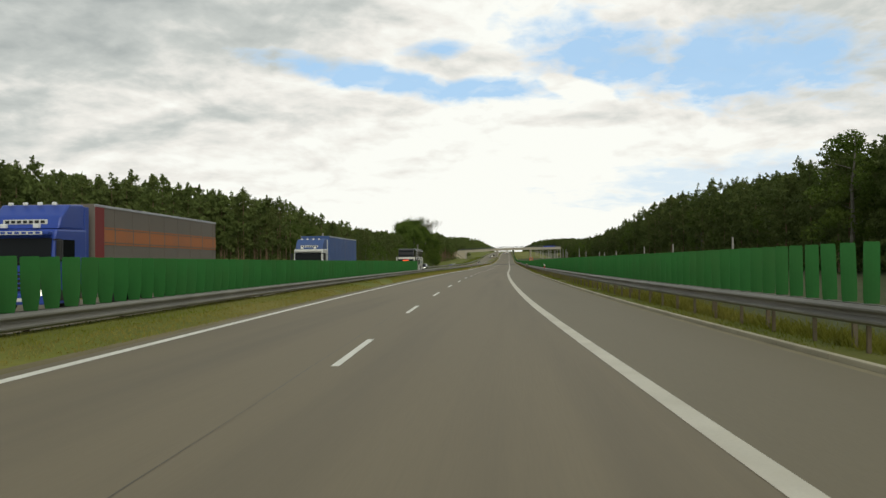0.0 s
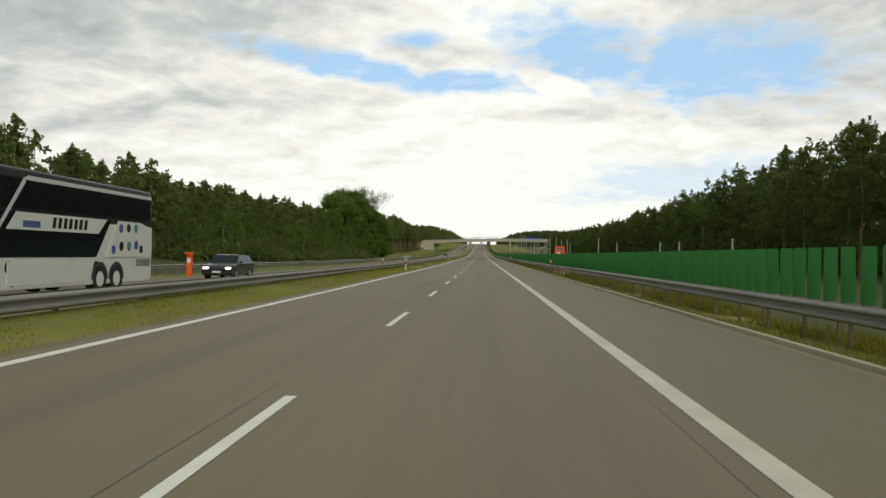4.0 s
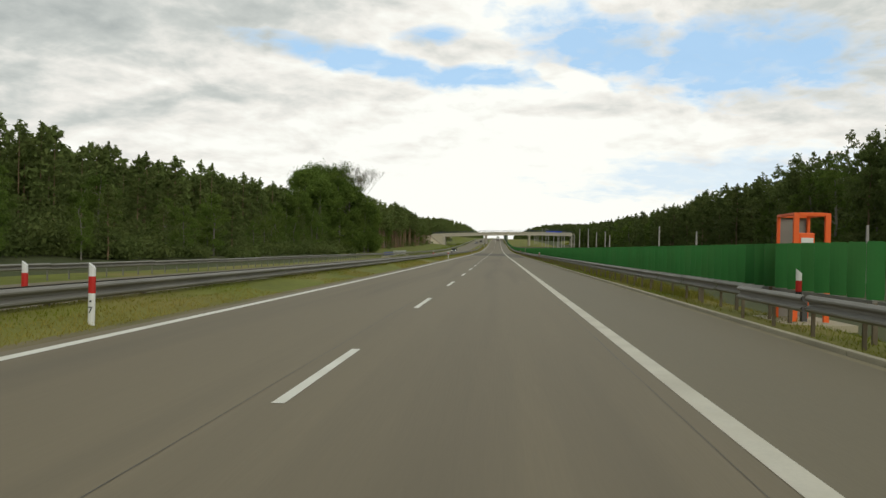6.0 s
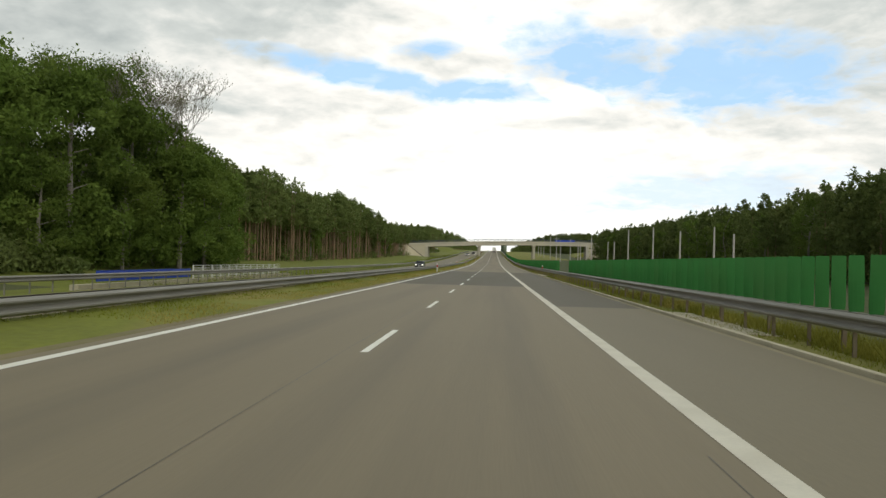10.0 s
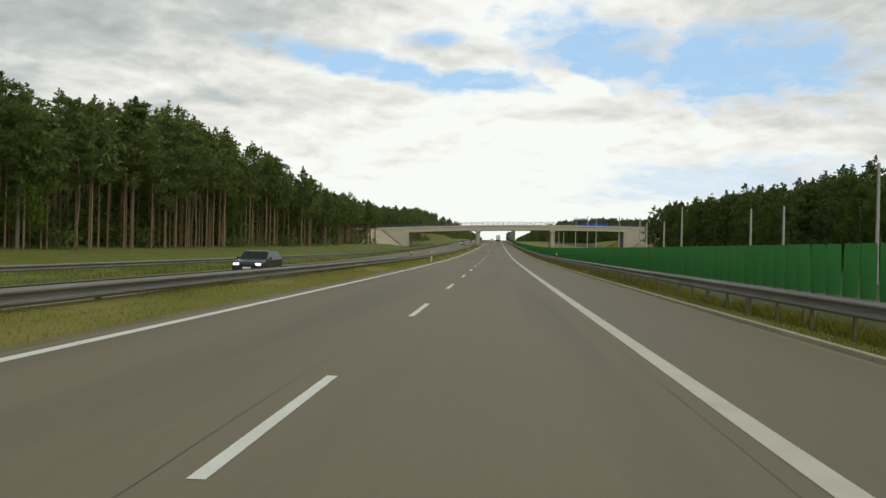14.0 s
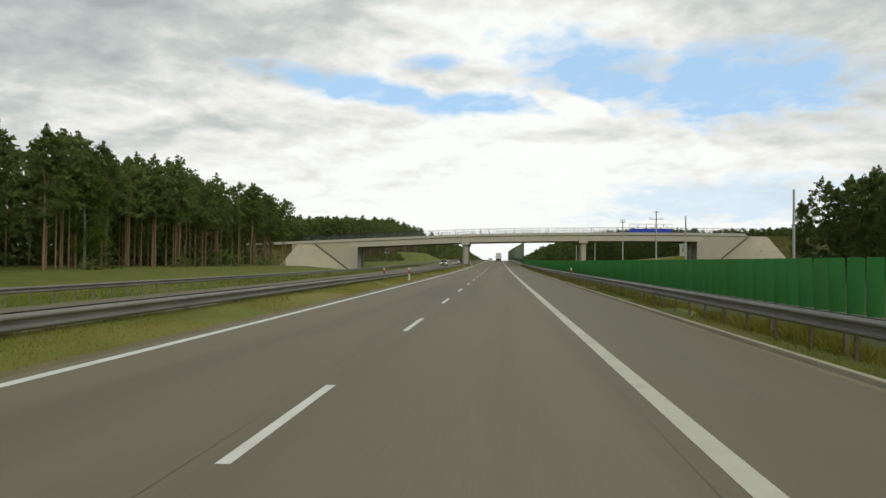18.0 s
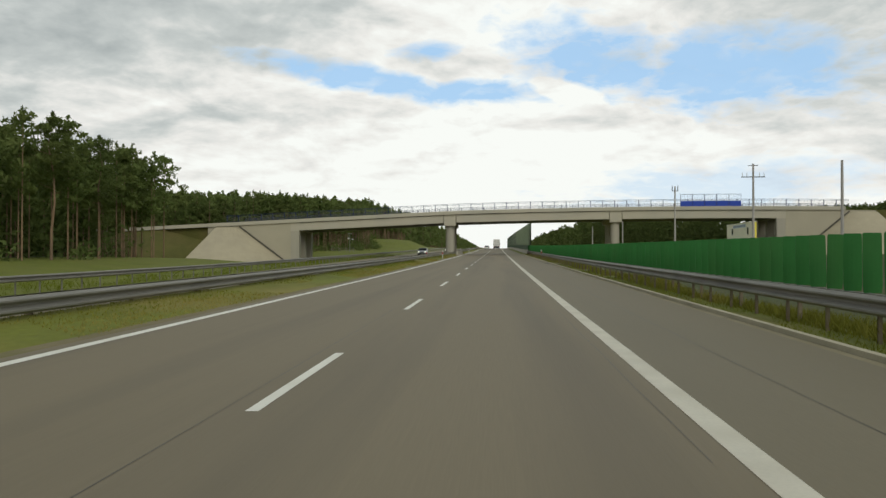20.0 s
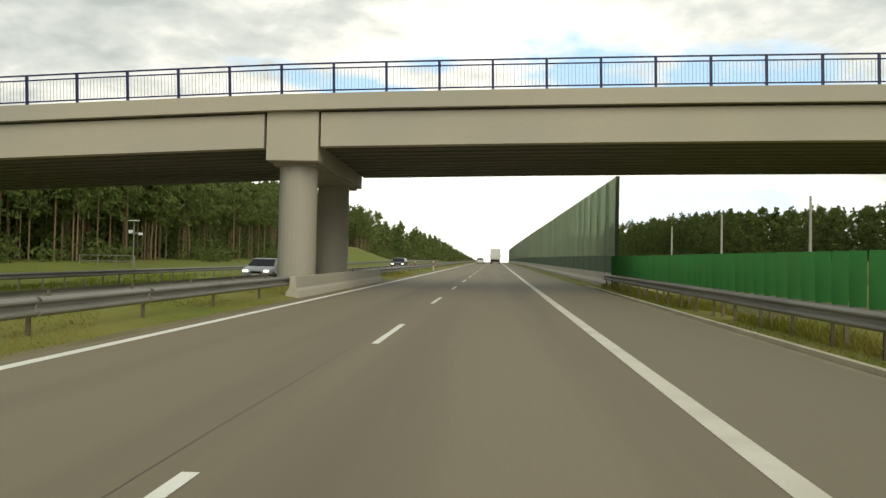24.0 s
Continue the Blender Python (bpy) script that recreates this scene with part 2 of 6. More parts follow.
FIN_GREEN = material("green_plastic", (0.030, 0.138, 0.033), 0.6, vary=0.12, scale=1.5, fine_scale=14, bump=0.03, dirt=(0.045, 0.12, 0.033), dirt_scale=0.5, per_object=0.08, island=0.07, spec=0.15)
GUTTER = material("gutter_concrete", (0.26, 0.225, 0.14), 0.9, vary=0.2, scale=1.5, fine_scale=25, dirt=(0.17, 0.145, 0.085), dirt_scale=0.8)
GRASS = material("verge_grass", (0.150, 0.165, 0.018), 0.9, vary=0.45, scale=0.7, fine_scale=9, bump=0.4, bump_dist=0.04, dirt=(0.27, 0.215, 0.060), dirt_scale=0.30, dirt_amount=0.75, stretch=(1.0, 0.35, 1.0))
FRESH = material("fresh_verge_grass", (0.140, 0.160, 0.016), 0.9, vary=0.4, scale=0.5, fine_scale=9, bump=0.4, bump_dist=0.04, dirt=(0.165, 0.165, 0.03), dirt_scale=0.18, dirt_amount=0.7)
# bank grass, its colour darkened to stand for tree shade on the slope
BANK = material("shaded_bank_grass", (0.095, 0.092, 0.022), 0.95, vary=0.4, scale=0.4, fine_scale=6, bump=0.5, bump_dist=0.06, dirt=(0.12, 0.09, 0.035), dirt_scale=0.2, dirt_amount=0.7)
BLADES = leafy("grass_blades", (0.19, 0.215, 0.026), (0.33, 0.26, 0.07), 0.3)
DRY_GRASS = leafy("dry_grass_blades", (0.29, 0.25, 0.062), (0.36, 0.29, 0.10), 0.3)
FRESH_GRASS = leafy("fresh_grass_blades", (0.175, 0.21, 0.022), (0.20, 0.225, 0.03), 0.25)
TALL_GRASS = leafy("tall_dry_grass", (0.22, 0.22, 0.036), (0.29, 0.245, 0.065), 0.2)
EARTH = material("dusty_verge_earth", (0.20, 0.165, 0.085), 0.95, vary=0.35, scale=1.2, fine_scale=14, bump=0.4, dirt=(0.13, 0.13, 0.03), dirt_scale=0.8, dirt_amount=0.8, stretch=(1, 0.4, 1))
SOIL = material("forest_floor", (0.060, 0.072, 0.020), 0.95, vary=0.4, scale=0.3, fine_scale=4, bump=0.5, bump_dist=0.1, dirt=(0.085, 0.070, 0.030), dirt_scale=0.15)
BARK_PINE = material("pine_bark", (0.25, 0.165, 0.10), 0.9, vary=0.35, scale=2.0, fine_scale=14, bump=0.5, dirt=(0.11, 0.085, 0.065), dirt_scale=0.3, per_object=0.35)
BARK_GREY = material("grey_bark", (0.20, 0.18, 0.15), 0.9, vary=0.3, scale=2.0, fine_scale=14, bump=0.4)
PINE_LEAF = leafy("pine_needles", (0.130, 0.168, 0.052), (0.165, 0.188, 0.062), 0.3)
BROAD_LEAF = leafy("broad_leaves", (0.120, 0.178, 0.036), (0.152, 0.196, 0.042), 0.28)
PALE_LEAF = leafy("sparse_leaves", (0.15, 0.17, 0.07), (0.20, 0.20, 0.10))
BLUE_PAINT = material("blue_railing_paint", (0.014, 0.022, 0.085), 0.45, vary=0.1, per_object=0.1)
BLUE_PANEL = material("blue_screen_panel", (0.015, 0.055, 0.42), 0.5, vary=0.1)
POLE_CONC = material("concrete_pole", (0.42, 0.39, 0.37), 0.85, vary=0.15, scale=2)
DARK_STEEL = material("dark_steel", (0.09, 0.09, 0.09), 0.55, metal=0.5, vary=0.15)
WHITE_PLASTIC = material("white_plastic", (0.75, 0.75, 0.73), 0.5, vary=0.08)
RED_PLASTIC = material("red_reflector", (0.50, 0.025, 0.02), 0.4, vary=0.1)
BLACK_PLASTIC = material("black_plastic", (0.02, 0.02, 0.02), 0.5, vary=0.1)
ORANGE = material("orange_sheet", (0.85, 0.13, 0.02), 0.5, vary=0.1)
NOISE_GREY = material("noise_panel_grey", (0.52, 0.53, 0.44), 0.6, vary=0.12, scale=1.0, fine_scale=10, per_object=0.15)
mn, ml = NOISE_GREY.node_tree.nodes, NOISE_GREY.node_tree.links     # weathered see-through panels
see, clear_mix = mn.new("ShaderNodeBsdfTransparent"), mn.new("ShaderNodeMixShader")
see.inputs["Color"].default_value = (0.82, 0.90, 0.78, 1)
clear_mix.inputs[0].default_value = 0.55
ml.new(mn["Principled BSDF"].outputs[0], clear_mix.inputs[1])
ml.new(see.outputs[0], clear_mix.inputs[2])
ml.new(clear_mix.outputs[0], mn["Material Output"].inputs["Surface"])
NOISE_GREEN = material("noise_panel_green", (0.06, 0.11, 0.05), 0.7, vary=0.15, per_object=0.15)
NOISE_POST = material("noise_wall_post", (0.10, 0.13, 0.09), 0.6, metal=0.3, vary=0.1)

# ---- mesh helpers ----


def mesh_of(name, verts, faces, mat, smooth=False):
    me = bpy.data.meshes.new(name)
    me.from_pydata([tuple(v) for v in verts], [], faces)
    me.materials.append(mat)
    if smooth:
        for p in me.polygons:
            p.use_smooth = True
    me.update()
    return me


def put(name, me, parent=None, m=None, label=""):
    """Link mesh data as one object, under a parent if given, at the local pose m."""
    ob = new(name, me)
    if parent is not None:
        ob.parent = parent
    if m is not None:
        ob.matrix_local = m if parent is not None else m
        ob.matrix_basis = m
    if label:
        ob["label"] = label
    return ob


def done(bm, name, mat, smooth=False):
    me = bpy.data.meshes.new(name)
    bmesh.ops.recalc_face_normals(bm, faces=bm.faces)
    bm.to_mesh(me)
    bm.free()
    me.materials.append(mat)
    if smooth:
        for p in me.polygons:
            p.use_smooth = True
    return me


def part(name, bm, mat, parent, label="", smooth=False, m=None):
    """Link a bmesh as one mesh object under a thing or a part."""
    return put(name, done(bm, name, mat, smooth), parent, m, label)


def box(cx, cy, cz, sx, sy, sz, bevel=0.0, bm=None):
    """A box by centre and size, with bevelled edges if asked; adds to bm if given."""
    own = bmesh.new()
    bmesh.ops.create_cube(own, size=1.0)
    for v in own.verts:
        v.co = Vector((cx + v.co.x * sx, cy + v.co.y * sy, cz + v.co.z * sz))
    if bevel:
        bmesh.ops.bevel(own, geom=own.edges[:], offset=bevel, segments=2, affect="EDGES", profile=0.6)
    if bm is None:
        return own
    merge(bm, own)
    return bm


def merge(bm, other):
    me = bpy.data.meshes.new("tmp")
    other.to_mesh(me)
    other.free()
    bm.from_mesh(me)
    bpy.data.meshes.remove(me)
    return bm


def rod(p, q, r0, r1=None, seg=8, bm=None):
    """A tapered round bar from p to q; adds to bm if given."""
    bm = bm if bm is not None else bmesh.new()
    p, q = Vector(p), Vector(q)
    r1 = r0 if r1 is None else r1
    turn = (q - p).to_track_quat("Z", "Y").to_matrix()
    rings = []
    for c, r in ((p, r0), (q, r1)):
        rings.append([bm.verts.new(c + turn @ Vector((r * math.cos(2 * math.pi * i / seg), r * math.sin(2 * math.pi * i / seg), 0))) for i in range(seg)])
    for i in range(seg):
        j = (i + 1) % seg
        bm.faces.new((rings[0][i], rings[0][j], rings[1][j], rings[1][i]))
    bm.faces.new(rings[0][::-1])
    bm.faces.new(rings[1])
    return bm


def prism(outline, axis, a, b, bm=None):
    """Extrude a 2D outline along an axis ('x': outline is (y, z); 'y': (x, z); 'z': (x, y)) from a to b."""
    bm = bm if bm is not None else bmesh.new()

    def co(u, v, w):
        return {"x": (w, u, v), "y": (u, w, v), "z": (u, v, w)}[axis]
    n = len(outline)
    lo = [bm.verts.new(co(u, v, a)) for u, v in outline]
    hi = [bm.verts.new(co(u, v, b)) for u, v in outline]
    for i in range(n):
        j = (i + 1) % n
        bm.faces.new((lo[i], lo[j], hi[j], hi[i]))
    bm.faces.new(lo[::-1])
    bm.faces.new(hi)
    return bm


def thing(name, label, category, m=None, group="", kind=""):
    ob = new(name)
    ob.empty_display_size = 0.2
    if m is not None:
        ob.matrix_basis = m
    return tagged(ob, label, category, group, kind)


def ribbon(name, x0, x1, s0, s1, h, mat, step=6.0, parent=None, thick=0.0, drop=(0.0, 0.0), cols=1):
    """A strip of road-like surface between two offsets, following the profile; thick: depth of its sides."""
    n = max(1, int(math.ceil((s1 - s0) / step)))
    verts, faces = [], []
    w = cols + 1
    for i in range(n + 1):
        s = s0 + (s1 - s0) * i / n
        for c in range(w):
            f = c / cols
            low = far_drop(s) if x0 < -7.2 else 0.0
            verts.append(at(x0 + (x1 - x0) * f, s, h + low + drop[0] + (drop[1] - drop[0]) * f))
    for i in range(n):
        for c in range(cols):
            a = i * w + c
            faces.append((a, a + 1, a + w + 1, a + w))
    if thick:
        base = len(verts)
        for i in range(n + 1):
            for c in (0, cols):
                v = verts[i * w + c]
                verts.append(Vector((v.x, v.y, v.z - thick)))
        for i in range(n):
            a, b = i * w, base + i * 2
            faces.append((a, a + w, b + 2, b))
            a, b = i * w + cols, base + i * 2 + 1
            faces.append((a + w, a, b, b + 2))
        faces.append(tuple(range(0, w)) + (base + 1, base))
    return put(name, mesh_of(name, verts, faces, mat), parent)


rng = np.random.default_rng(7)

def table(pts, s):
    """Straight-line look-up in rows of (chainage, value)."""
    for (a, u), (b, v) in zip(pts, pts[1:]):
        if s <= b:
            return u + (v - u) * max(0, s - a) / (b - a)
    return pts[-1][1]


# ---- the large structure ----
S0, S1 = -60.0, 1700.0          # chainage over which the road is laid in detail
BR = 724.0                      # face of the overpass
BR2 = 735.0                     # its far side


FAR_DROP = ((0, 0.0), (130, 0.0), (235, -0.28), (640, -0.33), (730, -0.15), (900, 0.0), (901, 0.0))


def far_drop(s):
    """How much lower the opposite carriageway lies."""
    return table(FAR_DROP, s)


def ground_off(x):
    """Height of the ground against the road surface, across."""
    pts = ((-4000, 6), (-500, 3), (-120, 1.2), (-60, 0.7), (-36, 0.3), (-26, -0.4), (-20.4, -0.42), (-19.3, -0.36), (-18.5, -0.42), (-7.4, -0.14),
           (-6.9, 0.06), (-6.1, 0.24), (-5.3, 0.10), (-4.5, -0.03), (-4.2, -0.12), (7.0, -0.12), (7.1, -0.02), (8.6, -0.06), (11, -0.7), (16, -0.9), (40, -0.5), (60, 0.4), (120, 1.0), (500, 3), (4000, 6))
    for (a, u), (b, v) in zip(pts, pts[1:]):
        if x <= b:
            return u + (v - u) * (x - a) / (b - a)
    return pts[-1][1]


def ground_at(x, s):
    p = at(x, s, ground_off(x))
    if x < -7.0:
        p.z += far_drop(s) * (min(1, (-7.0 - x) / 1.2) if x > -20.5 else max(0, (36 + x) / 15.5))
    if x < -20.5:       # grass mound on the far verge beyond the overpass
        p.z += 3.4 * math.exp(-((s - 880) / 27) ** 2) * min(1, (-20.5 - x) / 9)
    if x < -22:         # the ground falls away towards the foot of the abutment
        p.z -= 2.1 * math.exp(-((s - 716) / 26) ** 2) * min(1, (-22 - x) / 10) * max(0, min(1, (x + 130) / 60))
    return p


GX = [-4000, -1500, -500, -250, -120, -80, -60, -46, -36, -30, -26, -22.5, -20.4, -19.3, -18.5, -13, -7.4, -6.9, -6.5, -6.1, -5.7, -5.3, -4.9, -4.5, -4.2,
      1.5, 7.0, 7.1, 7.8, 8.6, 11, 16, 25, 40, 60, 85, 120, 250, 500, 1500, 4000]
GS = [-1500, -500, -200] + [-100 + 10 * i for i in range(180)] + [1720, 1800, 2000, 2400, 3000, 4000, 4900]
gv, gf = [], []
for s in GS:
    for x in GX:
        p = ground_at(x, s)
        wob = 0.0 if -19.5 < x < 9 else 0.25 * noise.noise(Vector((x * 0.05, s * 0.03, 0.3)))
        gv.append((p.x, p.y, p.z + wob))
nx = len(GX)
for i in range(len(GS) - 1):
    for j in range(nx - 1):
        a = i * nx + j
        gf.append((a, a + 1, a + nx + 1, a + nx))
ground_me = mesh_of("ground", gv, gf, GRASS, True)
ground_me.materials.append(SOIL)
ground_me.materials.append(FRESH)
for p in ground_me.polygons:
    cx, cy = p.center.x, p.center.y
    if cx < -44 or cx > 46 or (cx < -22.6 and cy < 335) or (cx > 13 and cy < 690):
        p.material_index = 1
    elif cx < -19.0 and cy > 330:
        p.material_index = 2
ground = tagged(put("ground", ground_me), "rough mown verge grass running into forest floor", "ground", kind="structure")

DARK0, DARK0_SIDE, DARK1 = 333.0, 312.0, 391.0     # newer, darker surfacing over the culvert
road = tagged(ribbon("road", -4.22, 3.95, S0, DARK0, 0.0, ASPHALT, 6.0, None, 0.2, cols=6), "worn grey asphalt of a two-lane motorway carriageway", "road", kind="structure")
ribbon("dark_surfacing", -4.22, 3.95, DARK0, DARK1, 0.0, ASPHALT_DARK, 6.0, road, 0.2, cols=6)
ribbon("worn_surfacing", -4.22, 3.95, DARK1, S1, 0.0, ASPHALT, 6.0, road, 0.2, cols=6)
shoulder = tagged(ribbon("road_shoulder", 3.95, 6.72, S0, DARK0_SIDE, 0.0, ASPHALT_SHOULDER, 6.0, None, 0.2, cols=3), "paler asphalt emergency lane beside the carriageway", "road", kind="structure")
ribbon("dark_surfacing", 3.95, 6.72, DARK0_SIDE, DARK1, 0.0, ASPHALT_DARK, 6.0, shoulder, 0.2, cols=3)
ribbon("worn_surfacing", 3.95, 6.72, DARK1, S1, 0.0, ASPHALT_SHOULDER, 6.0, shoulder, 0.2, cols=3)
road_far = tagged(ribbon("road_opposite", -18.5, -7.4, S0, S1, 0.0, ASPHALT_SHOULDER, 6.0, None, 0.25, drop=(-0.30, -0.04), cols=4), "grey asphalt of the opposite carriageway", "road", kind="structure")
# painted lines
ribbon("edge_line", -3.85 - 0.10, -3.85 + 0.10, S0, S1, 0.004, LINE_WHITE, 6.0, road)
ribbon("edge_line", 3.84 - 0.12, 3.84 + 0.12, S0, S1, 0.004, LINE_WORN, 6.0, road)


def seam(x, s0, s1, parent, keep, wide=0.012):
    """A sealed crack that wanders a little and comes and goes."""
    verts, faces, prev = [], [], None
    for i in range(int((s1 - s0) / 1.5)):
        t = s0 + i * 1.5
        on = noise.noise(Vector((x * 3.1, t * 0.045, 4.0))) < keep
        w = wide * (0.75 + 0.5 * noise.noise(Vector((x, t * 0.6, 9.0))))
        dx_ = 0.035 * noise.noise(Vector((x * 2.0, t * 0.22, 1.0)))
        if on:
            verts += [at(x + dx_ - w / 2, t, 0.003), at(x + dx_ + w / 2, t, 0.003)]
            k = len(verts)
            if prev:
                faces.append((k - 4, k - 3, k - 1, k - 2))
        prev = on
    put("joint_seal", mesh_of("joint_seal", verts, faces, CRACK), parent)


seam(-0.31, S0, 420, road, 0.12)
seam(-0.28, 430, 1000, road, 0.25)
seam(3.51, S0, 1000, road, 0.0, 0.010)
seam(5.06, 455, 690, shoulder, 0.45, 0.015)
ribbon("edge_line", -8.1, -7.9, S0, S1, -0.05, LINE_WHITE, 6.0, road_far)
ribbon("edge_line", -15.7, -15.5, S0, S1, -0.235, LINE_WHITE, 6.0, road_far)


def dash_mesh():
    bm = bmesh.new()
    bmesh.ops.create_grid(bm, x_segments=1, y_segments=4, size=0.5)
    for v in bm.verts:
        v.co = Vector((v.co.x * 0.12, 2.0 + v.co.y * 4.0, 0))
    return done(bm, "lane_dash", LINE_WHITE)


DASH = dash_mesh()
for k in range(-5, 135):
    s = 8.97 + 12 * k
    put("lane_dash", DASH, road, along(0, s + 2, 0.005) @ Matrix.Translation((0, -2, 0)))
for k in range(-5, 100):
    s = 3.0 + 12 * k
    put("lane_dash", DASH, road_far, along(-11.8, s + 2, -0.138 + far_drop(s)) @ Matrix.Translation((0, -2, 0)))

tagged(ribbon("verge_edge", -4.66, -4.20, S0, 1000, -0.012, EARTH, 4.0, road, 0.1, drop=(0.0, 0.004)), "dusty earth edge between asphalt and median grass")

# gutter and kerb along the emergency lane
ribbon("gutter", 6.72, 6.93, S0, 740, -0.012, GUTTER, 6.0, shoulder, 0.15)
kerb_ob = tagged(thing("kerb", "low weathered concrete kerb stones along the verge", "kerb"), kind="structure")
KERB_ME = done(box(0, 0, -0.06, 0.13, 1.985, 0.26, 0.02), "kerb_stone", KERB)
for i in range(290):
    s = i * 2.0 + 1.0
    put("kerb_stone", KERB_ME, kerb_ob, along(7.0, s))
ribbon("kerb_run", 6.935, 7.065, 582.0, 738.0, 0.068, KERB, 4.0, kerb_ob, 0.2)
ribbon("kerb_run", 6.935, 7.065, S0, 0.0, 0.068, KERB, 4.0, kerb_ob, 0.2)
# concrete drain slab under the barrier
drain = tagged(thing("drain_apron", "pale concrete drainage apron under the guard rail", "drain"), kind="structure")
ribbon("slab", 7.08, 9.0, 376.0, 388.0, 0.0, KERB, 2.0, drain, 0.3, drop=(0.01, -0.05))
drain2 = tagged(thing("drain_apron", "pale concrete drainage apron under the guard rail", "drain"), kind="structure")
ribbon("slab", 7.08, 8.6, 303.0, 311.0, 0.0, KERB, 2.0, drain2, 0.3, drop=(0.01, -0.05))

drain3 = tagged(thing("drain_apron", "small concrete gully pad set into the kerb", "drain"), kind="structure")
ribbon("slab", 7.08, 8.3, 653.6, 656.4, 0.0, KERB, 1.4, drain3, 0.3, drop=(0.03, -0.03))
ribbon("grating", 6.45, 6.90, 653.8, 656.0, 0.006, DRAIN_DARK, 1.1, drain3, 0.1)

# ---- guard rails ----
BEAM_OUTLINE = ((0.0, 0.155), (0.035, 0.150), (0.085, 0.105), (0.085, 0.075), (0.0, 0.022), (0.0, -0.022), (0.085, -0.075), (0.085, -0.105), (0.035, -0.150), (0.0, -0.155))


def beam_mesh(length):
    """Corrugated rail: the folded sheet with thickness, running along y, face towards +x."""
    verts, faces = [], []
    for y in (-length / 2, length / 2):
        for k in (0.0, -0.006):
            for u, v in BEAM_OUTLINE:
                verts.append((u + k, y, v))
    n = len(BEAM_OUTLINE)
    for i in range(n - 1):
        faces.append((i, i + 1, 2 * n + i + 1, 2 * n + i))
        faces.append((n + i + 1, n + i, 3 * n + i, 3 * n + i + 1))
    for i in (0, n - 1):
        faces.append((i, n + i, 3 * n + i, 2 * n + i))
    return mesh_of("rail_beam", verts, faces, GALV)


BEAM = beam_mesh(4.02)
BEAM_LONG = beam_mesh(12.02)
POST_OUT = ((-0.035, -0.02), (0.03, -0.02), (0.03, -0.012), (-0.027, -0.012), (-0.027, 0.012), (0.03, 0.012), (0.03, 0.02), (-0.035, 0.02))


def rail_post_mesh(low):
    return done(prism(POST_OUT, "z", low, 0.15), "rail_post", POST_STEEL)


POST = rail_post_mesh(-0.95)
POST_ZINC = POST.copy()
POST_ZINC.materials.clear()
POST_ZINC.materials.append(GALV)
BLOCK = done(box(0, 0, 0, 0.07, 0.10, 0.20, 0.01), "spacer", GALV)


def guard_rail(label, x, s0, s1, top, face, post_gap, post_parts, long_beams=False, skip=(), steel=None):
    """A corrugated guard rail with its posts; face: +1 or -1, the side the beam is on."""
    ob = thing("guard_rail", label, "guard rail", kind="structure")
    line = x if isinstance(x, tuple) else ((0, x), (1, x))
    level = top if isinstance(top, tuple) else ((0, top), (1, top))
    if line[0][1] < -15:
        level = tuple((a, b + top) for a, b in FAR_DROP)
    length = 12.0 if long_beams else 4.0
    n = int((s1 - s0) / length)
    flip = Matrix.Identity(4) if face > 0 else Matrix.Rotation(math.pi, 4, "Z")
    for i in range(n):
        s = s0 + (i + 0.5) * length
        if any(a < s < b for a, b in skip):
            continue
        put("rail_beam", BEAM_LONG if long_beams else BEAM, ob, along(table(line, s), s, table(level, s) - 0.16) @ flip)
    count = 0
    rest = bmesh.new()
    for i in range(int((s1 - s0) / post_gap) + 1):
        s = s0 + i * post_gap
        if any(a < s < b for a, b in skip):
            continue
        m = Matrix.Translation(at(table(line, s) - face * 0.11, s, table(level, s) - 0.16))
        if count < post_parts:
            put("rail_post", POST if steel is None else POST_ZINC, ob, m @ flip)
            count += 1
        else:
            tmp = bmesh.new()
            tmp.from_mesh(POST)
            tmp.transform(m @ flip)
            merge(rest, tmp)
    if len(rest.verts):
        tagged(part("rail_posts", rest, steel or POST_STEEL, ob), kind="stuff")
    else:
        rest.free()
    return ob


guard_rail("galvanised corrugated guard rail on rusty posts beside the emergency lane", ((0, 7.85), (165, 7.85), (189, 7.38)), -19, 189, 0.715, -1, 2.0, 290)
guard_rail("galvanised corrugated guard rail on rusty posts beside the emergency lane", ((189, 7.98), (203, 7.85), (204, 7.85)), 189, 737, 0.715, -1, 2.0, 290)
MEDIAN_X = ((0, -5.98), (630, -5.98), (712, -5.0))
MEDIAN_TOP = ((0, 0.60), (630, 0.60), (712, 0.69))
guard_rail("galvanised corrugated guard rail along the grass median", MEDIAN_X, -20, 720, MEDIAN_TOP, 1, 4.0, 290)
guard_rail("galvanised corrugated guard rail along the grass median", -5.3, 738, 1000, 0.66, 1, 4.0, 0, True)
guard_rail("galvanised guard rail facing the opposite carriageway", ((0, -6.25), (640, -6.25), (712, -7.3)), -20, 1000, 0.60, -1, 4.0, 250, True)
guard_rail("galvanised guard rail on the far verge of the opposite carriageway", -19.6, -20, 1000, 0.50, 1, 2.0, 290, True, steel=GALV)

# ---- anti-glare fins ----


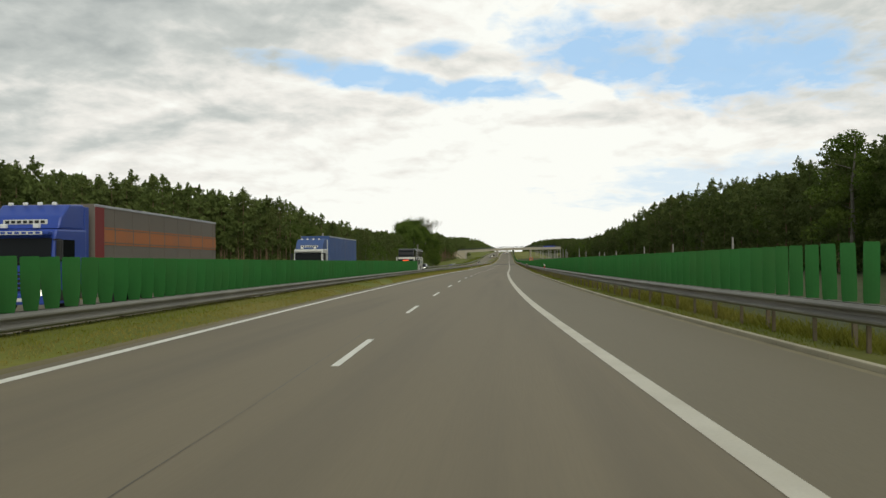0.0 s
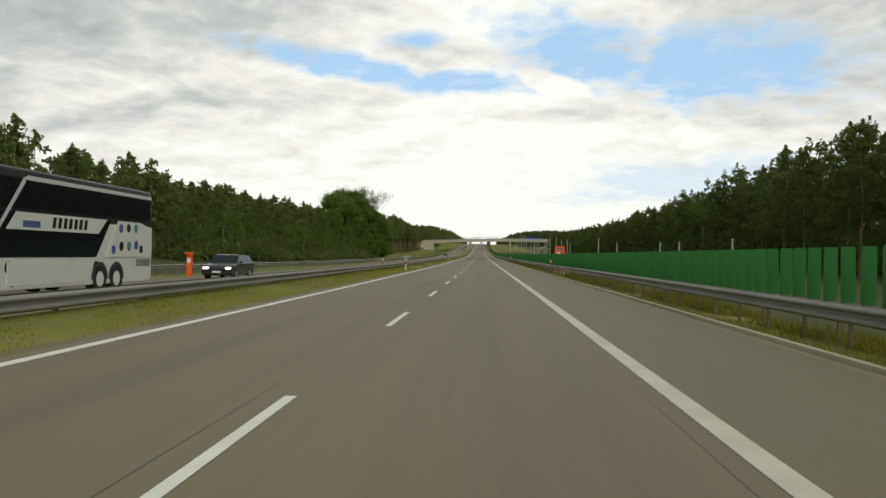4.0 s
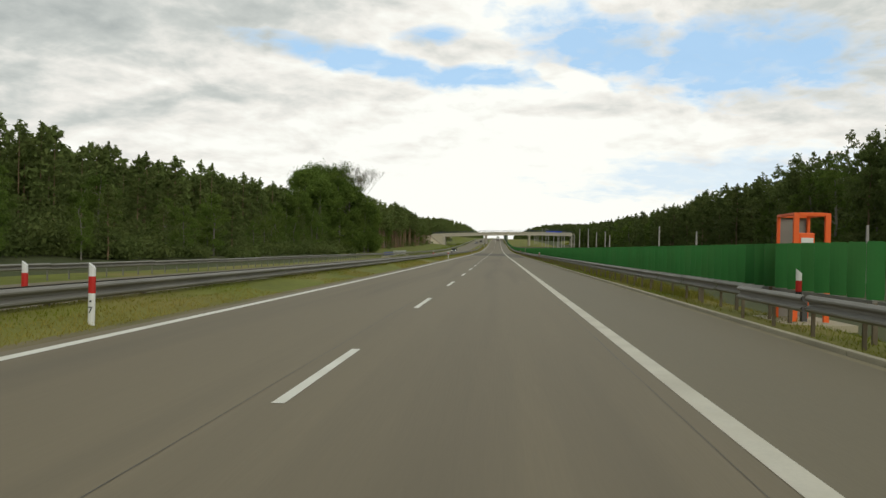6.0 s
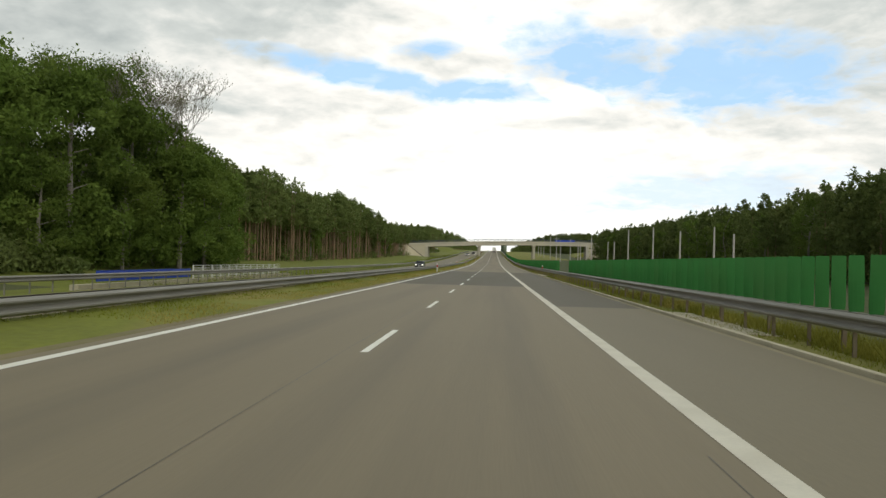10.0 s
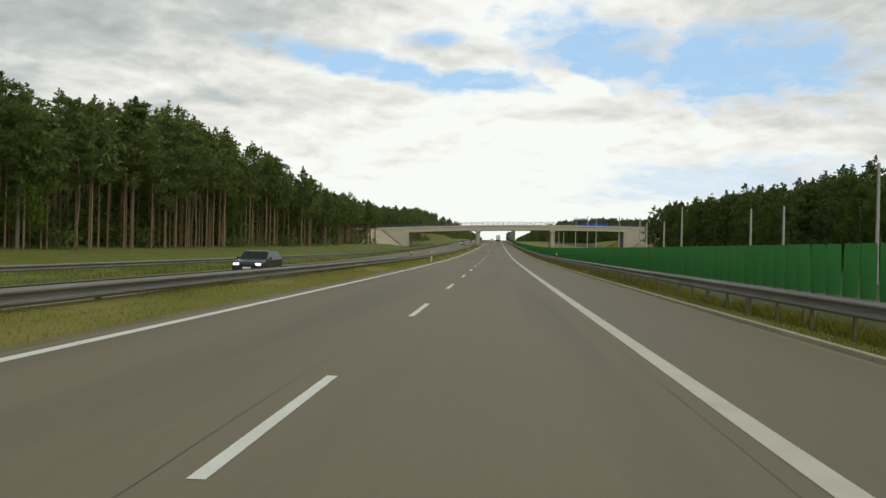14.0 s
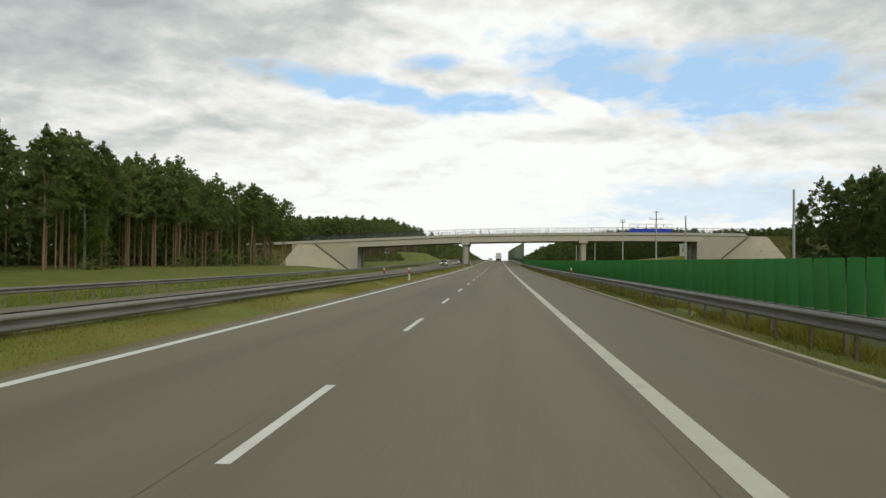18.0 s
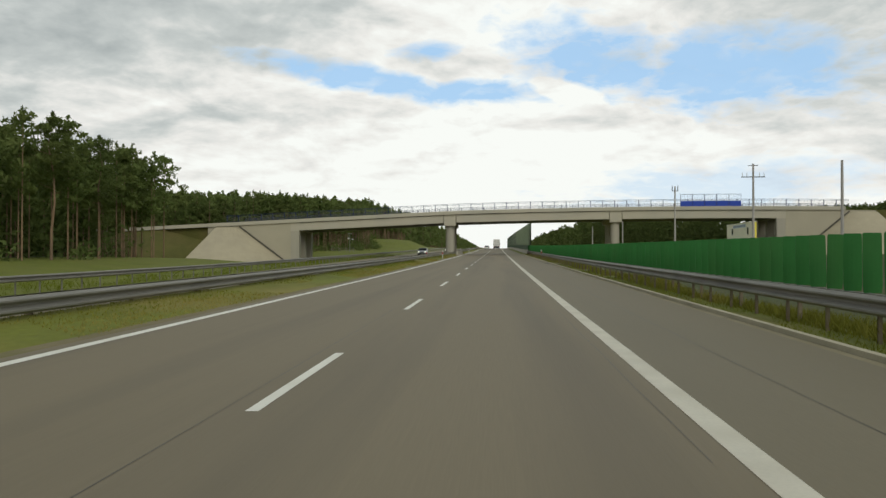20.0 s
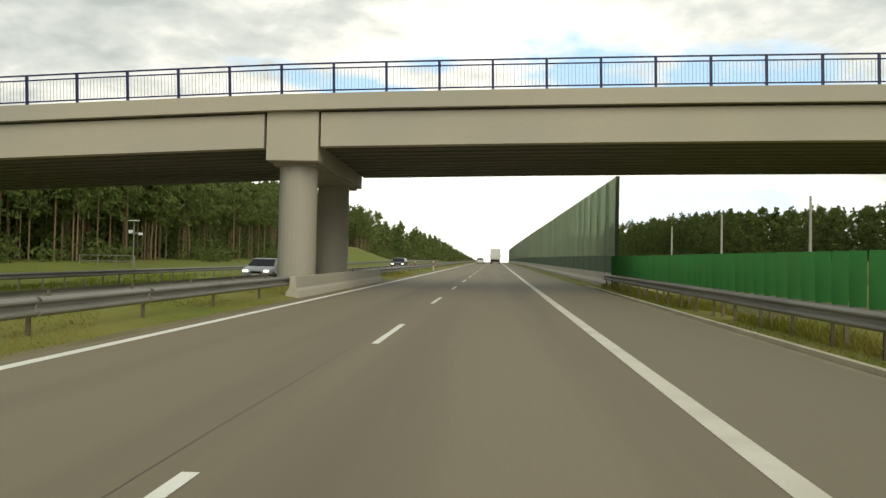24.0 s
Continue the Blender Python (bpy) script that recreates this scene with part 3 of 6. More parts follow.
def fin_mesh(foot):
    """An upright plastic blade, slightly dished, with a rounded head and a foot bracket."""
    bm = bmesh.new()
    cols, rows = 4, (0.0, 0.12, 0.31, 0.7, 0.93, 0.985, 1.0)
    half = 0.125
    for side in (0, 1):
        for h in rows:
            shrink = 1.0 if h < 0.9 else (0.99 if h < 0.95 else (0.96 if h < 0.99 else 0.86))
            for c in range(cols + 1):
                u = -1 + 2 * c / cols
                bm.verts.new((u * half * shrink * min(1.02, foot + 0.9 * h), 0.011 * (u * u - 0.5) + (0.006 if side else -0.006), h * 0.985))
    bm.verts.ensure_lookup_table()
    w, per = cols + 1, (cols + 1) * len(rows)
    for side in (0, 1):
        for r in range(len(rows) - 1):
            for c in range(cols):
                a = side * per + r * w + c
                q = (a, a + 1, a + w + 1, a + w)
                bm.faces.new([bm.verts[i] for i in (q if side == 0 else q[::-1])])
    for r in range(len(rows) - 1):
        for c in (0, cols):
            a = r * w + c
            bm.faces.new([bm.verts[i] for i in (a, a + w, per + a + w, per + a)])
    top = (len(rows) - 1) * w
    for c in range(cols):
        bm.faces.new([bm.verts[i] for i in (top + c, top + c + 1, per + top + c + 1, per + top + c)])
    return done(bm, "fin", FIN_GREEN)


FIN, FIN_MEDIAN = fin_mesh(0.93), fin_mesh(0.70)
FIN_WIDTHS = ((180, 1.26), (191, 1.22), (200, 0.92), (225, 0.90), (240, 1.05), (300, 1.06), (330, 1.10), (400, 1.14), (450, 1.12), (500, 1.18), (740, 1.20))

def fin_row(label, x, s0, s1, base, parts_from, parts_max, gap=0.755, widths=((0, 1.0), (1, 1.0)), blade=None):
    """A row of green blades on a steel carrier rail; those in one stretch are separate parts."""
    ob = thing("anti_glare_screen", label, "glare screen", kind="structure")
    ribbon("carrier_rail", x - 0.05, x + 0.05, s0, s1, base - 0.01, GALV, 6.0, ob, 0.10)
    blade = blade or FIN
    src = np.array([v.co for v in blade.vertices])
    polys = [tuple(p.vertices) for p in blade.polygons]
    verts, faces, made = [], [], 0
    for i in range(int((s1 - s0) / gap)):
        s = s0 + i * gap
        lean = rng.normal(0, 0.012)
        spin = rng.normal(0, 0.05)
        m = Matrix.Translation(at(x, s, base)) @ Euler((rng.normal(0, 0.012), lean, spin)).to_matrix().to_4x4() @ Matrix.Diagonal((table(widths, s), 1, 1, 1))
        if s >= parts_from and made < parts_max:
            put("fin", blade, ob, m)
            made += 1
        else:
            a = len(verts)
            r = np.array(m)
            verts.extend((src @ r[:3, :3].T + r[:3, 3]).tolist())
            faces.extend(tuple(k + a for k in p) for p in polys)
    if verts:
        tagged(put("fins", mesh_of("fins", verts, faces, FIN_GREEN), ob), kind="stuff")
    # posts under the carrier
    rest = bmesh.new()
    for i in range(int((s1 - s0) / 4.0) + 1):
        p = at(x, s0 + i * 4.0, 0)
        box(p.x, p.y, p.z + base / 2 - 0.3, 0.08, 0.06, base + 0.5, 0, rest)
    tagged(part("screen_posts", rest, POST_STEEL, ob), kind="stuff")
    return ob


fin_row("row of upright green plastic anti-glare fins behind the guard rail", 8.2, -12, 183.8, 0.70, -12, 259, widths=((0, 1.02), (110, 1.0), (160, 1.02), (175, 1.24)))
fin_row("row of upright green plastic anti-glare fins behind the guard rail", 8.2, 184, 354, 0.70, 184, 225, widths=FIN_WIDTHS)
fin_row("row of upright green plastic anti-glare fins behind the guard rail", 8.2, 366, 551, 0.70, 366, 290, widths=FIN_WIDTHS)
fin_row("row of upright green plastic anti-glare fins behind the guard rail", 8.2, 551, 737, 0.70, 551, 290, widths=FIN_WIDTHS)
fin_row("row of upright green plastic anti-glare fins on the median", -6.12, -12, 88, 0.60, -12, 140, widths=((10, 1.55), (35, 1.42), (60, 1.16), (80, 1.05)), blade=FIN_MEDIAN)

# ---- overpass ----


def deck_z(x):
    """Top of the edge girder of the overpass, which climbs gently and flattens to the right."""
    if x < -20:
        return 8.216 + 0.05 * (x + 20)
    return 9.10 + 0.027 * x - 0.0003 * x * x - 0.016 * max(0, -6 - x)


overpass = tagged(thing("overpass", "pale concrete road overpass on wall piers with blue railings", "bridge"), kind="structure")
X_LEFT, X_RIGHT = -34.2, 51.2


def deck_run(name, y0, y1, lo, hi, mat, x0=X_LEFT, x1=X_RIGHT, step=4.0, bevel=False):
    """A long beam along the overpass between heights lo and hi measured from the girder top."""
    n = max(1, int((x1 - x0) / step))
    verts, faces = [], []
    for i in range(n + 1):
        x = x0 + (x1 - x0) * i / n
        z = deck_z(x)
        verts += [(x, y0, z + lo), (x, y1, z + lo), (x, y1, z + hi), (x, y0, z + hi)]
    for i in range(n):
        a = 4 * i
        for k in range(4):
            j = (k + 1) % 4
            faces.append((a + k, a + j, a + 4 + j, a + 4 + k))
    faces += [(3, 2, 1, 0), tuple(4 * n + k for k in range(4))]
    return put(name, mesh_of(name, verts, faces, mat), overpass)


# slab and inner girders use the shade-darkened concrete, the face girder the pale one
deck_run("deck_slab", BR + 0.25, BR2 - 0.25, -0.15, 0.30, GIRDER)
deck_run("edge_beam", BR - 0.22, BR + 0.25, -0.05, 0.58, CONCRETE, -92, 62)
deck_run("edge_beam", BR2 - 0.25, BR2 + 0.22, -0.05, 0.58, CONCRETE, -92, 62)
PIERS = (-6.28, 22.9)
spans = [(X_LEFT + 0.2, PIERS[0] - 1.15), (PIERS[0] + 1.15, PIERS[1] - 1.15), (PIERS[1] + 1.15, X_RIGHT - 0.2)]
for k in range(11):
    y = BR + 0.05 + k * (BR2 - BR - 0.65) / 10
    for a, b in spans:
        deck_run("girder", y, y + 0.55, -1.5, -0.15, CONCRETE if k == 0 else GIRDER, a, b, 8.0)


for px_ in PIERS:
    z = deck_z(px_)
    g = zp(BR)
    part("crosshead", box(px_, (BR + BR2) / 2, z - 1.05, 2.1, BR2 - BR - 0.1, 2.0, 0.04), CONCRETE, overpass)
    part("bearing_shelf", box(px_, (BR + BR2) / 2, z - 2.12, 1.75, BR2 - BR - 1.2, 0.16, 0.0), CONCRETE_DARK, overpass)
    for cy in (BR + 1.33, BR2 - 2.3):
        ring = [(px_ + 0.78 * math.cos(2 * math.pi * i / 28), cy + 0.78 * math.sin(2 * math.pi * i / 28)) for i in range(28)]
        part("pier_column", prism(ring, "z", g - 1.2, z - 2.2), CONCRETE_DARK, overpass)
# abutments: front columns, bearing wall and wing walls
for sx, x0 in ((-1, X_LEFT), (1, X_RIGHT)):
    z = deck_z(x0)
    g = zp(BR)
    part("abutment_wall", box(x0 + sx * 2.6, (BR + BR2) / 2, (g - 2 + z - 1.5) / 2, 0.8, BR2 - BR - 0.8, z - 1.5 - g + 2), CONCRETE_DARK, overpass)
    for y in (BR + 0.6, (BR + BR2) / 2, BR2 - 0.6):
        part("abutment_column", prism(((x0 - 0.75, y - 0.6), (x0 + 0.75, y - 0.6), (x0 + 0.75, y + 0.6), (x0 - 0.75, y + 0.6)), "z", g - 2, z - 1.55), CONCRETE_DARK, overpass)
    part("abutment_beam", box(x0, (BR + BR2) / 2, z - 0.8, 1.6, BR2 - BR - 0.02, 1.55, 0.03), CONCRETE, overpass)
    for y in (BR + 0.02, BR2 - 0.4):
        xa, xb = x0 + sx * 0.78, x0 + sx * 16
        zt = (deck_z(xa) - 0.05, deck_z(xb) - 0.05)
        outline = ((xa, g - 2), (xb, g - 2), (xb, zt[1]), (xa, zt[0]))
        part("wing_wall", prism(outline, "y", y, y + 0.4), CONCRETE_WALL, overpass)

# approach banks with their grass slopes
for sx, x0 in ((-1, X_LEFT), (1, X_RIGHT)):
    verts, faces = [], []
    for i in range(16):
        x = x0 + sx * (3 + i * 22)
        z = max(deck_z(x0 + sx * min(3 + i * 22, 70)) + 0.1, zp(BR) + 1)
        low = zp(BR) + ground_off(x) - 1.5
        run = (z - low) * 1.6
        if i == 0:
            run = (z - low) * 0.02
        verts += [(x, BR - 0.1 - run + 0.5, low), (x, BR + 0.5, z), (x, BR2 - 0.5, z), (x, BR2 + run, low)]
    for i in range(15):
        a = i * 4
        for k in range(3):
            faces.append((a + k, a + k + 1, a + k + 5, a + k + 4))
    tagged(put("embankment", mesh_of("embankment", verts, faces, BANK)), "grass-covered approach bank of the overpass", "embankment", kind="structure")


def paved_cone(x0, sx, out, along_x, low, draw):
    """Quarter cone of concrete slabs round the end of the bank, slab by slab."""
    ob = tagged(thing("slope_paving", "beige concrete slab paving on the sloping bank beside the abutment", "paving"), kind="structure")
    apex = Vector((x0 + sx * out, BR - 0.05, deck_z(x0 + sx * out) - 0.35))
    low = zp(BR) + low
    rise = apex.z - low
    bands, wedges = 7, 9
    for b in range(bands):
        for w in range(wedges):
            verts = []
            gapb, gapw = 0.0002, 0.0002
            for f, a in ((b / bands + gapb, w / wedges + gapw), ((b + 1) / bands - gapb, w / wedges + gapw),
                         ((b + 1) / bands - gapb, (w + 1) / wedges - gapw), (b / bands + gapb, (w + 1) / wedges - gapw)):
                ang = math.pi / 2 * a
                rx = rise * along_x * math.cos(ang) * f
                ry = rise * 1.5 * math.sin(ang) * f
                # the apex is drawn out along the bank, towards the grass
                off = sx * (draw + 2.8 * f) * a
                verts.append(Vector((apex.x + off - sx * rx, apex.y - ry, apex.z - rise * f)))
            n = (verts[1] - verts[0]).cross(verts[3] - verts[0])
            if n.length < 1e-5:
                n = (verts[2] - verts[0]).cross(verts[3] - verts[0])
            n = n.normalized() * (0.08 if n.z > 0 else -0.08)
            full = verts + [v - n * 3 for v in verts]
            faces = [(0, 1, 2, 3), (7, 6, 5, 4), (0, 4, 5, 1), (1, 5, 6, 2), (2, 6, 7, 3), (3, 7, 4, 0)]
            put("slab", mesh_of("slab", full, faces, PAVING), ob)
    foot = Vector((apex.x - sx * rise * along_x, BR - 0.2, low))
    run = (foot - apex).normalized()
    up = Vector((-run.z * sx, 0, run.x * sx)) * (1 if run.x * sx > 0 else -1)
    ring = [apex + up * 0.04, foot + up * 0.04, foot + up * 0.30, apex + up * 0.30]
    verts = ring + [v + Vector((0, -0.12, 0)) for v in ring]
    put("edge_gutter", mesh_of("edge_gutter", verts, [(0, 1, 2, 3), (7, 6, 5, 4), (0, 4, 5, 1), (1, 5, 6, 2), (2, 6, 7, 3), (3, 7, 4, 0)], DRAIN_DARK), ob, None, "dark gutter along the foot of the wing wall")
    return ob


paved_cone(X_LEFT, -1, 10.3, 1.36, -1.7, 4.2)
paved_cone(X_RIGHT, 1, 11.6, 1.2, -0.9, 4.6)


def railing_panel(mat):
    """One bay of railing, 2.1 m: rails and upright bars, standing on its own origin."""
    rails, bars = bmesh.new(), bmesh.new()
    for z, t in ((0.14, 0.05), (1.02, 0.045), (1.22, 0.06)):
        box(1.05, 0, z, 2.1, 0.05, t, 0, rails)
    for i in range(1, 15):
        box(i * 0.14, 0, 0.58, 0.013, 0.013, 0.86, 0, bars)
    return done(rails, "handrail", mat), done(bars, "railing_bars", mat), done(box(0, 0, 0.6, 0.10, 0.10, 1.26, 0.008), "railing_post", mat)


H_RAIL, H_BARS, H_POST = railing_panel(BLUE_PAINT)
BAR_GREY = H_BARS.copy()
BAR_GREY.materials.clear()
BAR_GREY.materials.append(GALV)
for y, lab in ((BR - 0.05, "blue steel parapet railing with thin grey bars on the overpass"), (BR2 + 0.05, "blue steel parapet railing with thin grey bars on the overpass")):
    rl = tagged(thing("bridge_railing", lab, "railing", group="overpass railings"), kind="structure")
    for i in range(52):
        x = -48.0 + 1.38 + i * 2.1
        tilt = math.atan2(deck_z(x + 2.1) - deck_z(x), 2.1)
        m = Matrix.Translation((x, y, deck_z(x) + 0.58)) @ Matrix.Rotation(-tilt, 4, "Y")
        put("railing_post", H_POST, rl, m)
        put("handrail", H_RAIL, rl, m)
        put("railing_bars", BAR_GREY, rl, m)

# blue guard screen over the railway
screen = tagged(thing("railway_guard_screen", "bright blue sheet screen with a mesh top on the overpass parapet", "screen"), kind="structure")
for i in range(5):
    x = 34.0 + i * 2.08
    part("screen_sheet", box(x + 1.04, BR - 0.14, deck_z(x) + 1.05, 2.06, 0.03, 0.95, 0), BLUE_PANEL, screen)
    fr = bmesh.new()
    for u in (0.03, 2.05):
        box(x + u, BR - 0.14, deck_z(x) + 1.6, 0.05, 0.06, 2.2, 0, fr)
    box(x + 1.04, BR - 0.14, deck_z(x) + 2.66, 2.06, 0.05, 0.06, 0, fr)
    for u in range(1, 10):
        box(x + u * 0.208, BR - 0.14, deck_z(x) + 2.1, 0.012, 0.012, 1.1, 0, fr)
    part("screen_frame", fr, BLUE_PAINT, screen)

# concrete crash blocks round the median pier, and the transition pieces
blk = tagged(thing("crash_barrier", "sloped concrete crash barrier round the median pier", "barrier"), kind="structure")
prof = ((-0.28, 0.0), (0.28, 0.0), (0.20, 0.25), (0.12, 0.35), (0.09, 0.74), (-0.09, 0.74), (-0.12, 0.35), (-0.20, 0.25))
for i in range(5):
    s = 720.6 + i * 4.0
    me = done(prism(prof, "y", -1.99, 1.99), "barrier_block", CONCRETE)
    put("barrier_block", me, blk, along(-4.75, s, -0.05))

# ---- tall noise wall beyond the overpass ----
nw = tagged(thing("noise_wall", "tall grey-green noise wall on steel posts and a concrete plinth", "noise wall"), kind="structure")
panel_hi = done(box(0, 0, 3.95, 0.14, 3.80, 4.4, 0.02), "upper_panel", NOISE_GREY)
panel_lo = done(box(0, 0, 1.2, 0.16, 3.80, 1.1, 0.02), "lower_panel", NOISE_GREEN)
plinth = done(prism(((-0.35, -0.3), (0.2, -0.3), (0.2, 0.75), (-0.08, 0.75), (-0.14, 0.35), (-0.35, 0.15)), "y", -1.99, 1.99), "plinth", CONCRETE)
wpost = done(box(0, 0, 3.05, 0.20, 0.14, 6.2, 0.01), "wall_post", NOISE_POST)
rib_bm = bmesh.new()
for i in range(13):
    box(-0.085, -1.8 + i * 0.3, 3.95, 0.03, 0.06, 4.3, 0, rib_bm)
panel_rib = done(rib_bm, "panel_ribs", NOISE_GREY)
for i in range(90):
    s = 738.0 + i * 4.0
    m = along(8.6, s + 2.0)
    put("upper_panel", panel_hi, nw, m)
    put("lower_panel", panel_lo, nw, m)
    put("plinth", plinth, nw, m)
    put("wall_post", wpost, nw, along(8.6, s))
    if i < 30:
        put("panel_ribs", panel_rib, nw, m)

# ---- delineator posts ----


def delineator(m, label, on_rail=False, digit=""):
    ob = thing("delineator_post", label, "road post", m, "kilometre posts")
    lo = 0.0 if not on_rail else 0.55
    outline = [(0.06 * math.cos(a), 0.045 * math.sin(a)) for a in [2 * math.pi * i / 10 for i in range(10)]]
    part("shaft", prism(outline, "z", lo - 0.25 * (not on_rail), 0.68), WHITE_PLASTIC if not on_rail else BLACK_PLASTIC, ob)
    part("red_band", prism([(1.03 * a, 1.03 * b) for a, b in outline], "z", 0.60 if not on_rail else 0.66, 0.88), RED_PLASTIC, ob, "red reflective band")
    bm = prism(outline, "z", 0.86, 1.06)
    for v in bm.verts:
        if v.co.z > 1.0:
            v.co.z -= 0.05 * (v.co.x / 0.06)
    part("head", bm, WHITE_PLASTIC, ob, "white slanted head")
    if not on_rail:
        part("number_mark", box(0, -0.047, 0.47, 0.035, 0.004, 0.03), BLACK_PLASTIC, ob, "small dark marking on the shaft")
        if digit:
            curve = bpy.data.curves.new("number", "FONT")
            curve.body, curve.size, curve.extrude, curve.align_x = digit, 0.16, 0.002, "CENTER"
            curve.materials.append(BLACK_PLASTIC)
            num = new("number", curve)
            num.parent = ob
            num.matrix_basis = Matrix.Translation((0, -0.050, 0.27)) @ Matrix.Rotation(math.pi / 2, 4, "X")
        else:
            part("number_mark", box(0, -0.047, 0.33, 0.05, 0.004, 0.09), BLACK_PLASTIC, ob, "dark marking on the shaft")
    return ob


delineator(along(-6.95, 84.7, 0.0), "white and red plastic delineator post in the median grass")
for s in (-17.6, 183.0, 281.0, 481.4, 581.6, 682.0, 781.0, 881.0):
    delineator(along(-4.78, s, -0.06), "white and red plastic delineator post in the median grass", digit="7" if s == 183.0 else "")
    delineator(along(-6.95, s + 1.7, -0.10), "white and red plastic delineator post in the median grass")
for s in (88.5, 186.4, 287.3, 385.3, 485.6, 585.0, 684.8):
    delineator(along(7.80, s, 0.05), "red and white delineator mounted on the guard rail", True)
delineator(along(-4.78, 382.0, -0.06), "white and red plastic delineator post in the median grass")

# ---- poles beside the railway ----


def line_pole(x, s, h, arms):
    ob = thing("railway_mast", "slender grey concrete line mast beside the railway", "pole", Matrix.Translation(ground_at(x, s)), "railway masts")
    part("mast", rod((0, 0, -0.5), (0, 0, h), 0.17, 0.11, 8), POLE_CONC, ob)
    if arms == 2:
        bm = bmesh.new()
        box(0, 0, h - 0.75, 1.0, 0.10, 0.10, 0, bm)
        part("cross_arm", bm, DARK_STEEL, ob)
        for u in (-0.45, 0.45):
            part("insulator", rod((u, 0, h - 0.72), (u, 0, h + 0.1), 0.07, 0.05, 6), DARK_STEEL, ob)
    elif arms:
        bm = bmesh.new()
        box(0, 0, h - 1.5, 2.6, 0.10, 0.10, 0, bm)
        box(0, 0, h - 0.2, 1.1, 0.08, 0.08, 0, bm)
        part("cross_arm", bm, DARK_STEEL, ob)
        for u in (-1.2, -0.7, 0.7, 1.2):
            part("insulator", rod((u, 0, h - 1.45), (u, 0, h - 1.0), 0.05, 0.03, 6), WHITE_PLASTIC, ob)
    return ob


for s, h, arms in ((100, 4.8, 0), (137, 4.8, 0), (166.7, 4.9, 0), (211, 4.6, 0), (237, 4.6, 0), (250, 4.7, 0), (293, 5.3, 0), (321, 6.8, 0), (387, 6.2, 0), (396, 7.4, 0), (416, 7.5, 0), (438, 9.0, 0), (466, 9.5, 0), (487, 7.2, 0), (498, 7.4, 0), (534, 9.2, 0),
                   (548, 7.2, 0), (565, 7.4, 0), (573, 8.5, 0), (602, 9.6, 0), (649, 9.5, 0), (673, 11.6, 1), (714, 12.0, 2), (770, 8.5, 0), (800, 8.5, 0), (830, 8, 0)):
    line_pole(31.0, s, h, arms)
line_pole(-25.5, 126.5, 6.6, 0)
end_post = thing("screen_end_post", "tall grey steel post ending the median fin row", "post", along(-6.12, 88.4, 0.1))
part("mast", rod((0, 0, -0.4), (0, 0, 3.2), 0.06, 0.05, 8), GALV, end_post)
part("cap", box(0, -0.02, 3.22, 0.22, 0.16, 0.10, 0.02), GALV, end_post)

# ---- trees ----


def quads(name, centers, sizes, mat, slim=0.55, tufts=False):
    """Leaf clumps: randomly turned quads, each folded along its middle."""
    n = len(centers)
    a = rng.normal(size=(n, 3))
    a /= np.linalg.norm(a, axis=1)[:, None]
    b = rng.normal(size=(n, 3))
    b -= (a * b).sum(1)[:, None] * a
    b /= np.linalg.norm(b, axis=1)[:, None]
    c = np.cross(a, b)
    s = np.asarray(sizes)[:, None]
    p = np.asarray(centers)
    if tufts:           # one slender leaf blade each
        v = np.stack([p - a * s + b * s * slim, p - a * s - b * s * slim, p + a * s + c * s * 0.2], 1).reshape(-1, 3)
        tri = np.arange(3 * n).reshape(n, 3)
    else:
        v = np.stack([p - a * s, p + b * s * slim + c * s * 0.12, p + a * s, p - b * s * slim + c * s * 0.12], 1).reshape(-1, 3)
        f = np.arange(4 * n).reshape(n, 4)
        tri = np.concatenate([f[:, [0, 1, 2]], f[:, [0, 2, 3]]])
    me = bpy.data.meshes.new(name)
    me.vertices.add(len(v))
    me.vertices.foreach_set("co", v.ravel())
    me.loops.add(tri.size)
    me.loops.foreach_set("vertex_index", tri.ravel())
    me.polygons.add(len(tri))
    me.polygons.foreach_set("loop_start", np.arange(0, tri.size, 3))
    me.polygons.foreach_set("loop_total", np.full(len(tri), 3))
    me.update(calc_edges=True)
    me.materials.append(mat)
    return me


def pine_points(h, count, crown_from, spread, size, cone=0.5, boughs=24):
    """Tuft centres of a pine crown: flat bough pads in tiers round the upper stem; cone: how much it narrows to a pointed leader."""
    pts, sz = [], []
    per = max(3, count // (boughs + 2))
    for t in range(boughs):
        f = (t + rng.uniform(0, 1)) / boughs
        z = h * (crown_from + (0.95 - crown_from) * f)
        dome = math.sin(math.pi * (0.16 + 0.76 * f)) ** 0.7
        wide = (1 - cone) * dome + cone * min(1.0, 0.45 + 2.2 * f) * (1.06 - f) ** 0.8
        ang = t * 2.4 + rng.uniform(-0.6, 0.6)
        reach = spread * wide * rng.uniform(0.25, 0.95)
        rad = spread * rng.uniform(0.26, 0.46) * (0.45 + 0.55 * wide)
        d = rng.normal(size=(per, 3))
        d /= np.linalg.norm(d, axis=1)[:, None]
        d *= rng.uniform(0.1, 1.0, (per, 1)) ** 0.45 * rad
        pts.append(np.array([math.cos(ang) * reach, math.sin(ang) * reach, z]) + d * np.array([1, 1, 0.5]) + np.array([0, 0, 0.16 * rad]))
        sz.append(rng.uniform(0.6, 1.25, per) * size)
    m = 2 * per
    tip = rng.uniform(0, 1, m)
    pts.append(np.stack([rng.normal(0, 1, m) * spread * 0.16 * (1.05 - tip), rng.normal(0, 1, m) * spread * 0.16 * (1.05 - tip), h * (0.87 + 0.13 * tip)], 1))
    sz.append(np.full(m, size * 0.8))
    return np.concatenate(pts), np.concatenate(sz)


